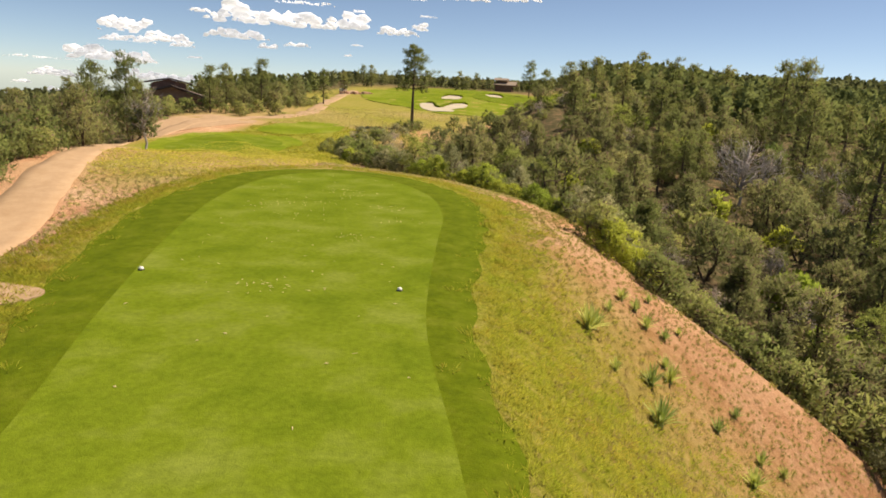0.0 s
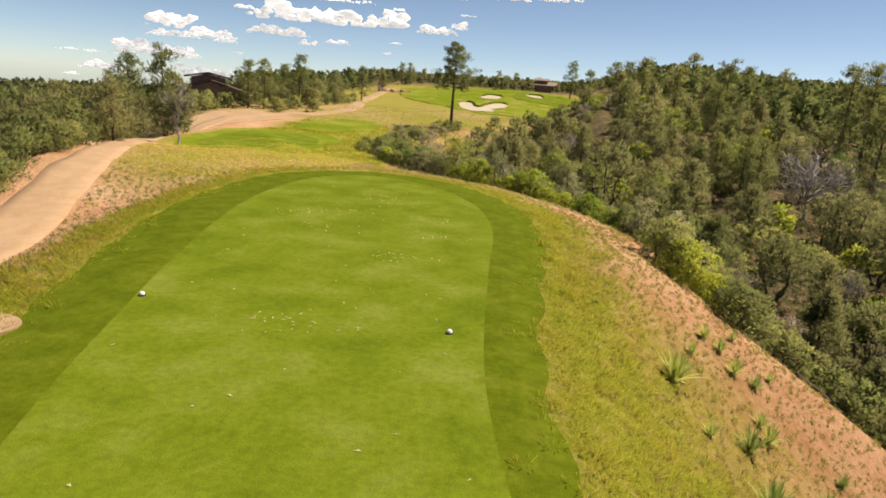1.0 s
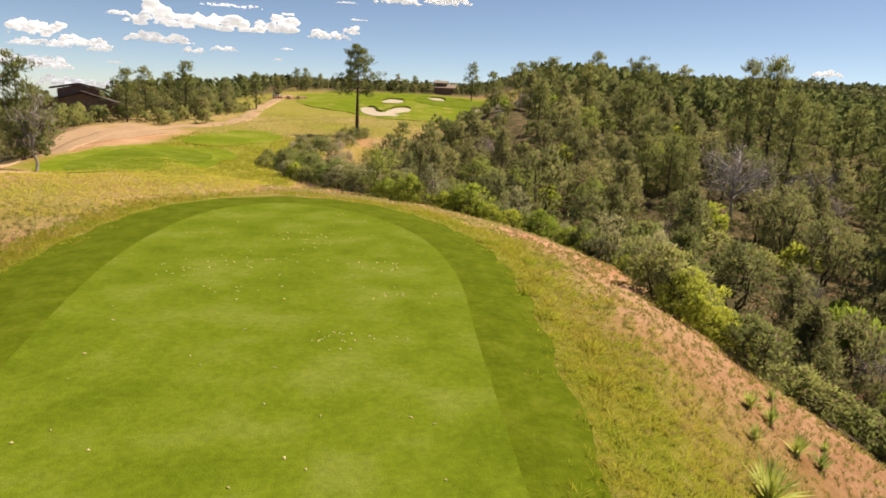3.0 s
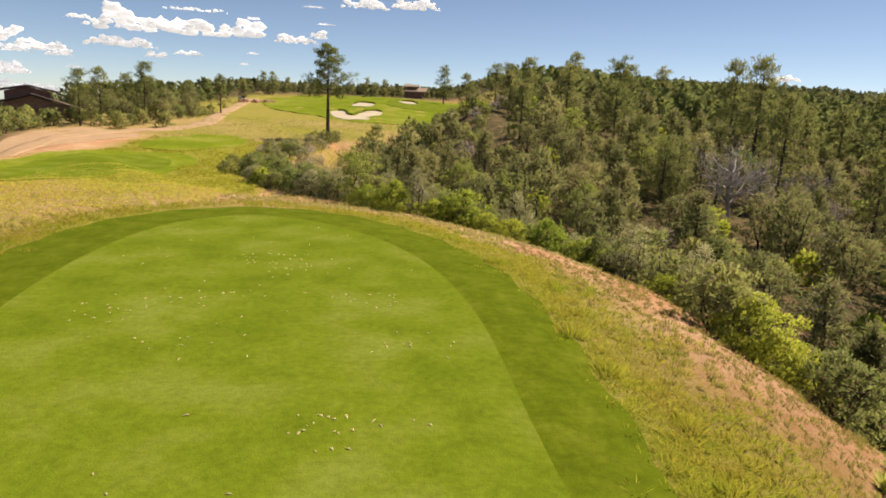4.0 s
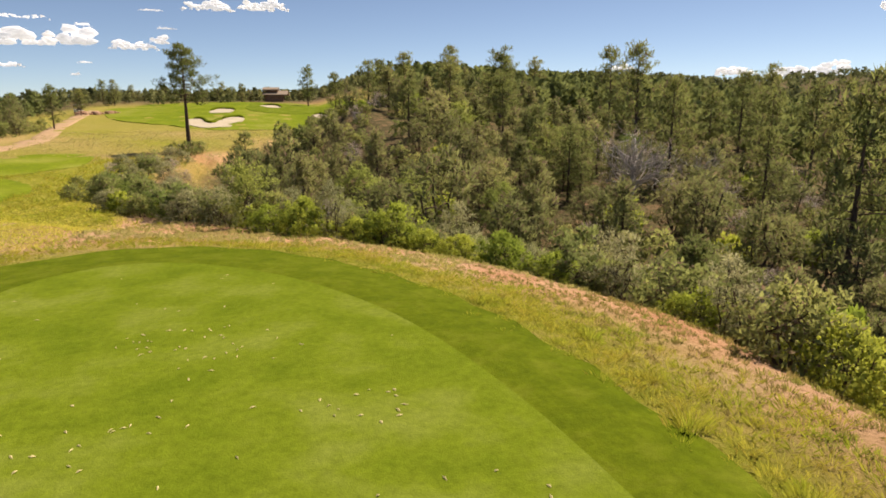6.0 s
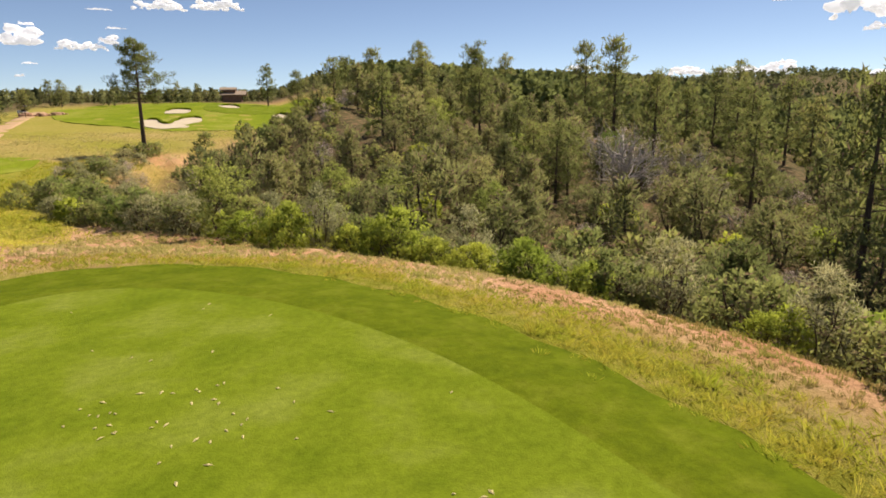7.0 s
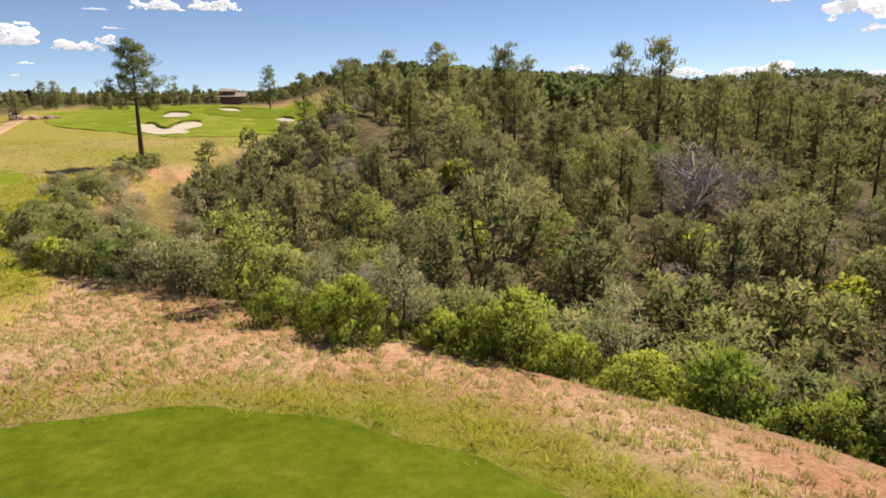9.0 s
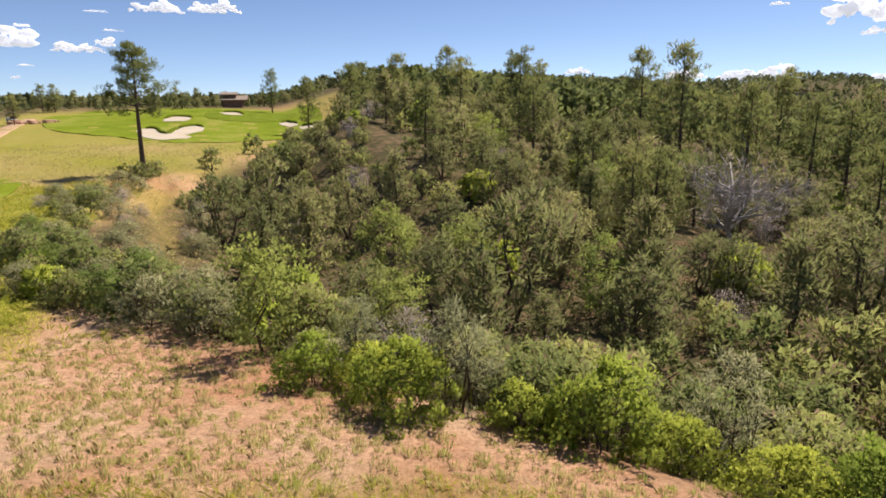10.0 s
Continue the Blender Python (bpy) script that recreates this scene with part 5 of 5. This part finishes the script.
# ---- clouds ----
def cloud_mesh(seed, wide, tall, puffs):
    """A ragged heap of small billows over a flat base."""
    rng = rand(seed)
    bm = bmesh.new()
    bumps = rng.uniform(0.3, 1, 7)
    for k in range(puffs):
        u = float(np.clip(rng.normal(0, 0.5), -1, 1)) if k % 3 else rng.uniform(-1, 1)
        top = float(np.interp(u, np.linspace(-1, 1, 9), [0.06, *bumps, 0.06]))
        r = tall * rng.uniform(0.07, 0.24) * (0.5 + 0.6 * top)
        c = Vector((u * wide * 0.47, rng.uniform(-0.5, 0.5) * tall, r * 0.4 + rng.uniform(0, 1) ** 0.8 * tall * top * 0.75))
        made = bmesh.ops.create_icosphere(bm, subdivisions=2 if r > 0.13 * tall else 1, radius=r, matrix=Matrix.Translation(c) @ Matrix.Diagonal((1.6, 1.3, 0.8, 1)))
        for v in made["verts"]:
            n = (v.co - c).normalized()
            v.co += n * r * (0.75 * noise.fractal(v.co / tall * 5.5 + Vector((seed, 0, 0)), 0.8, 2.0, 5))
            if v.co.z < 0:
                v.co.z *= 0.25
    me = bpy.data.meshes.new("cloud")
    bm.to_mesh(me)
    bm.free()
    me.polygons.foreach_set("use_smooth", [True] * len(me.polygons))
    me.materials.append(CLOUD)
    return me


CLOUDS = [  # bearing, elevation, width, height
    (-26.7, 3.5, 212, 109), (-27.2, 2.8, 163, 49), (-31.9, -0.1, 168, 67), (-28.1, 1.3, 381, 87), (-31.9, 1.1, 339, 17),
    (-26.5, 1.2, 121, 59), (-23.7, 3.0, 211, 69), (-25.4, 2.8, 75, 43), (-22.7, 2.7, 100, 39), (-24.1, 0.0, 340, 68)]
CLOUDS += [
    (-21.3, 5.5, 105, 37), (-16.2, 5.0, 548, 148), (-18.5, 3.7, 282, 72), (-9.3, 5.1, 211, 119), (-5.2, 4.9, 197, 64),
    (-3.4, 5.4, 74, 54), (-2.7, 6.5, 84, 15), (-13.7, 3.4, 120, 32), (-16.0, 3.1, 101, 35), (-8.7, 3.8, 59, 17)]
CLOUDS += [
    (-9.4, 2.9, 39, 15), (-33.9, -0.7, 69, 26), (-31.4, -1.2, 111, 31), (-21.8, 1.9, 67, 16), (-13.1, 6.8, 280, 31),
    (0.5, 8.0, 221, 70), (4.8, 8.2, 220, 73), (55.7, 6.3, 262, 204), (56.7, 5.4, 146, 59), (34.9, 3.3, 123, 44)]
CLOUDS += [
    (43.7, 2.7, 169, 72), (48.8, 2.5, 346, 85), (47.2, 2.7, 131, 47), (55.8, 2.0, 341, 63), (49.9, 7.9, 83, 22),
    (-3.8, 7.8, 100, 14), (-8.6, 6.5, 58, 20)]
for n, (az, el, wide, tall) in enumerate(CLOUDS):
    far = 2600.0
    ob = new("cloud", cloud_mesh(n + 1, wide * 0.84, tall * 0.62, int(np.clip(wide / tall * 22, 36, 95))))
    ob.matrix_basis = pose(far * math.cos(radians(el)) * math.sin(radians(az)), far * math.cos(radians(el)) * math.cos(radians(az)), far * math.sin(radians(el)), 0, 0, -az)
    tagged(ob, "small white fair-weather cumulus cloud in the blue sky", "cloud", "cumulus clouds")
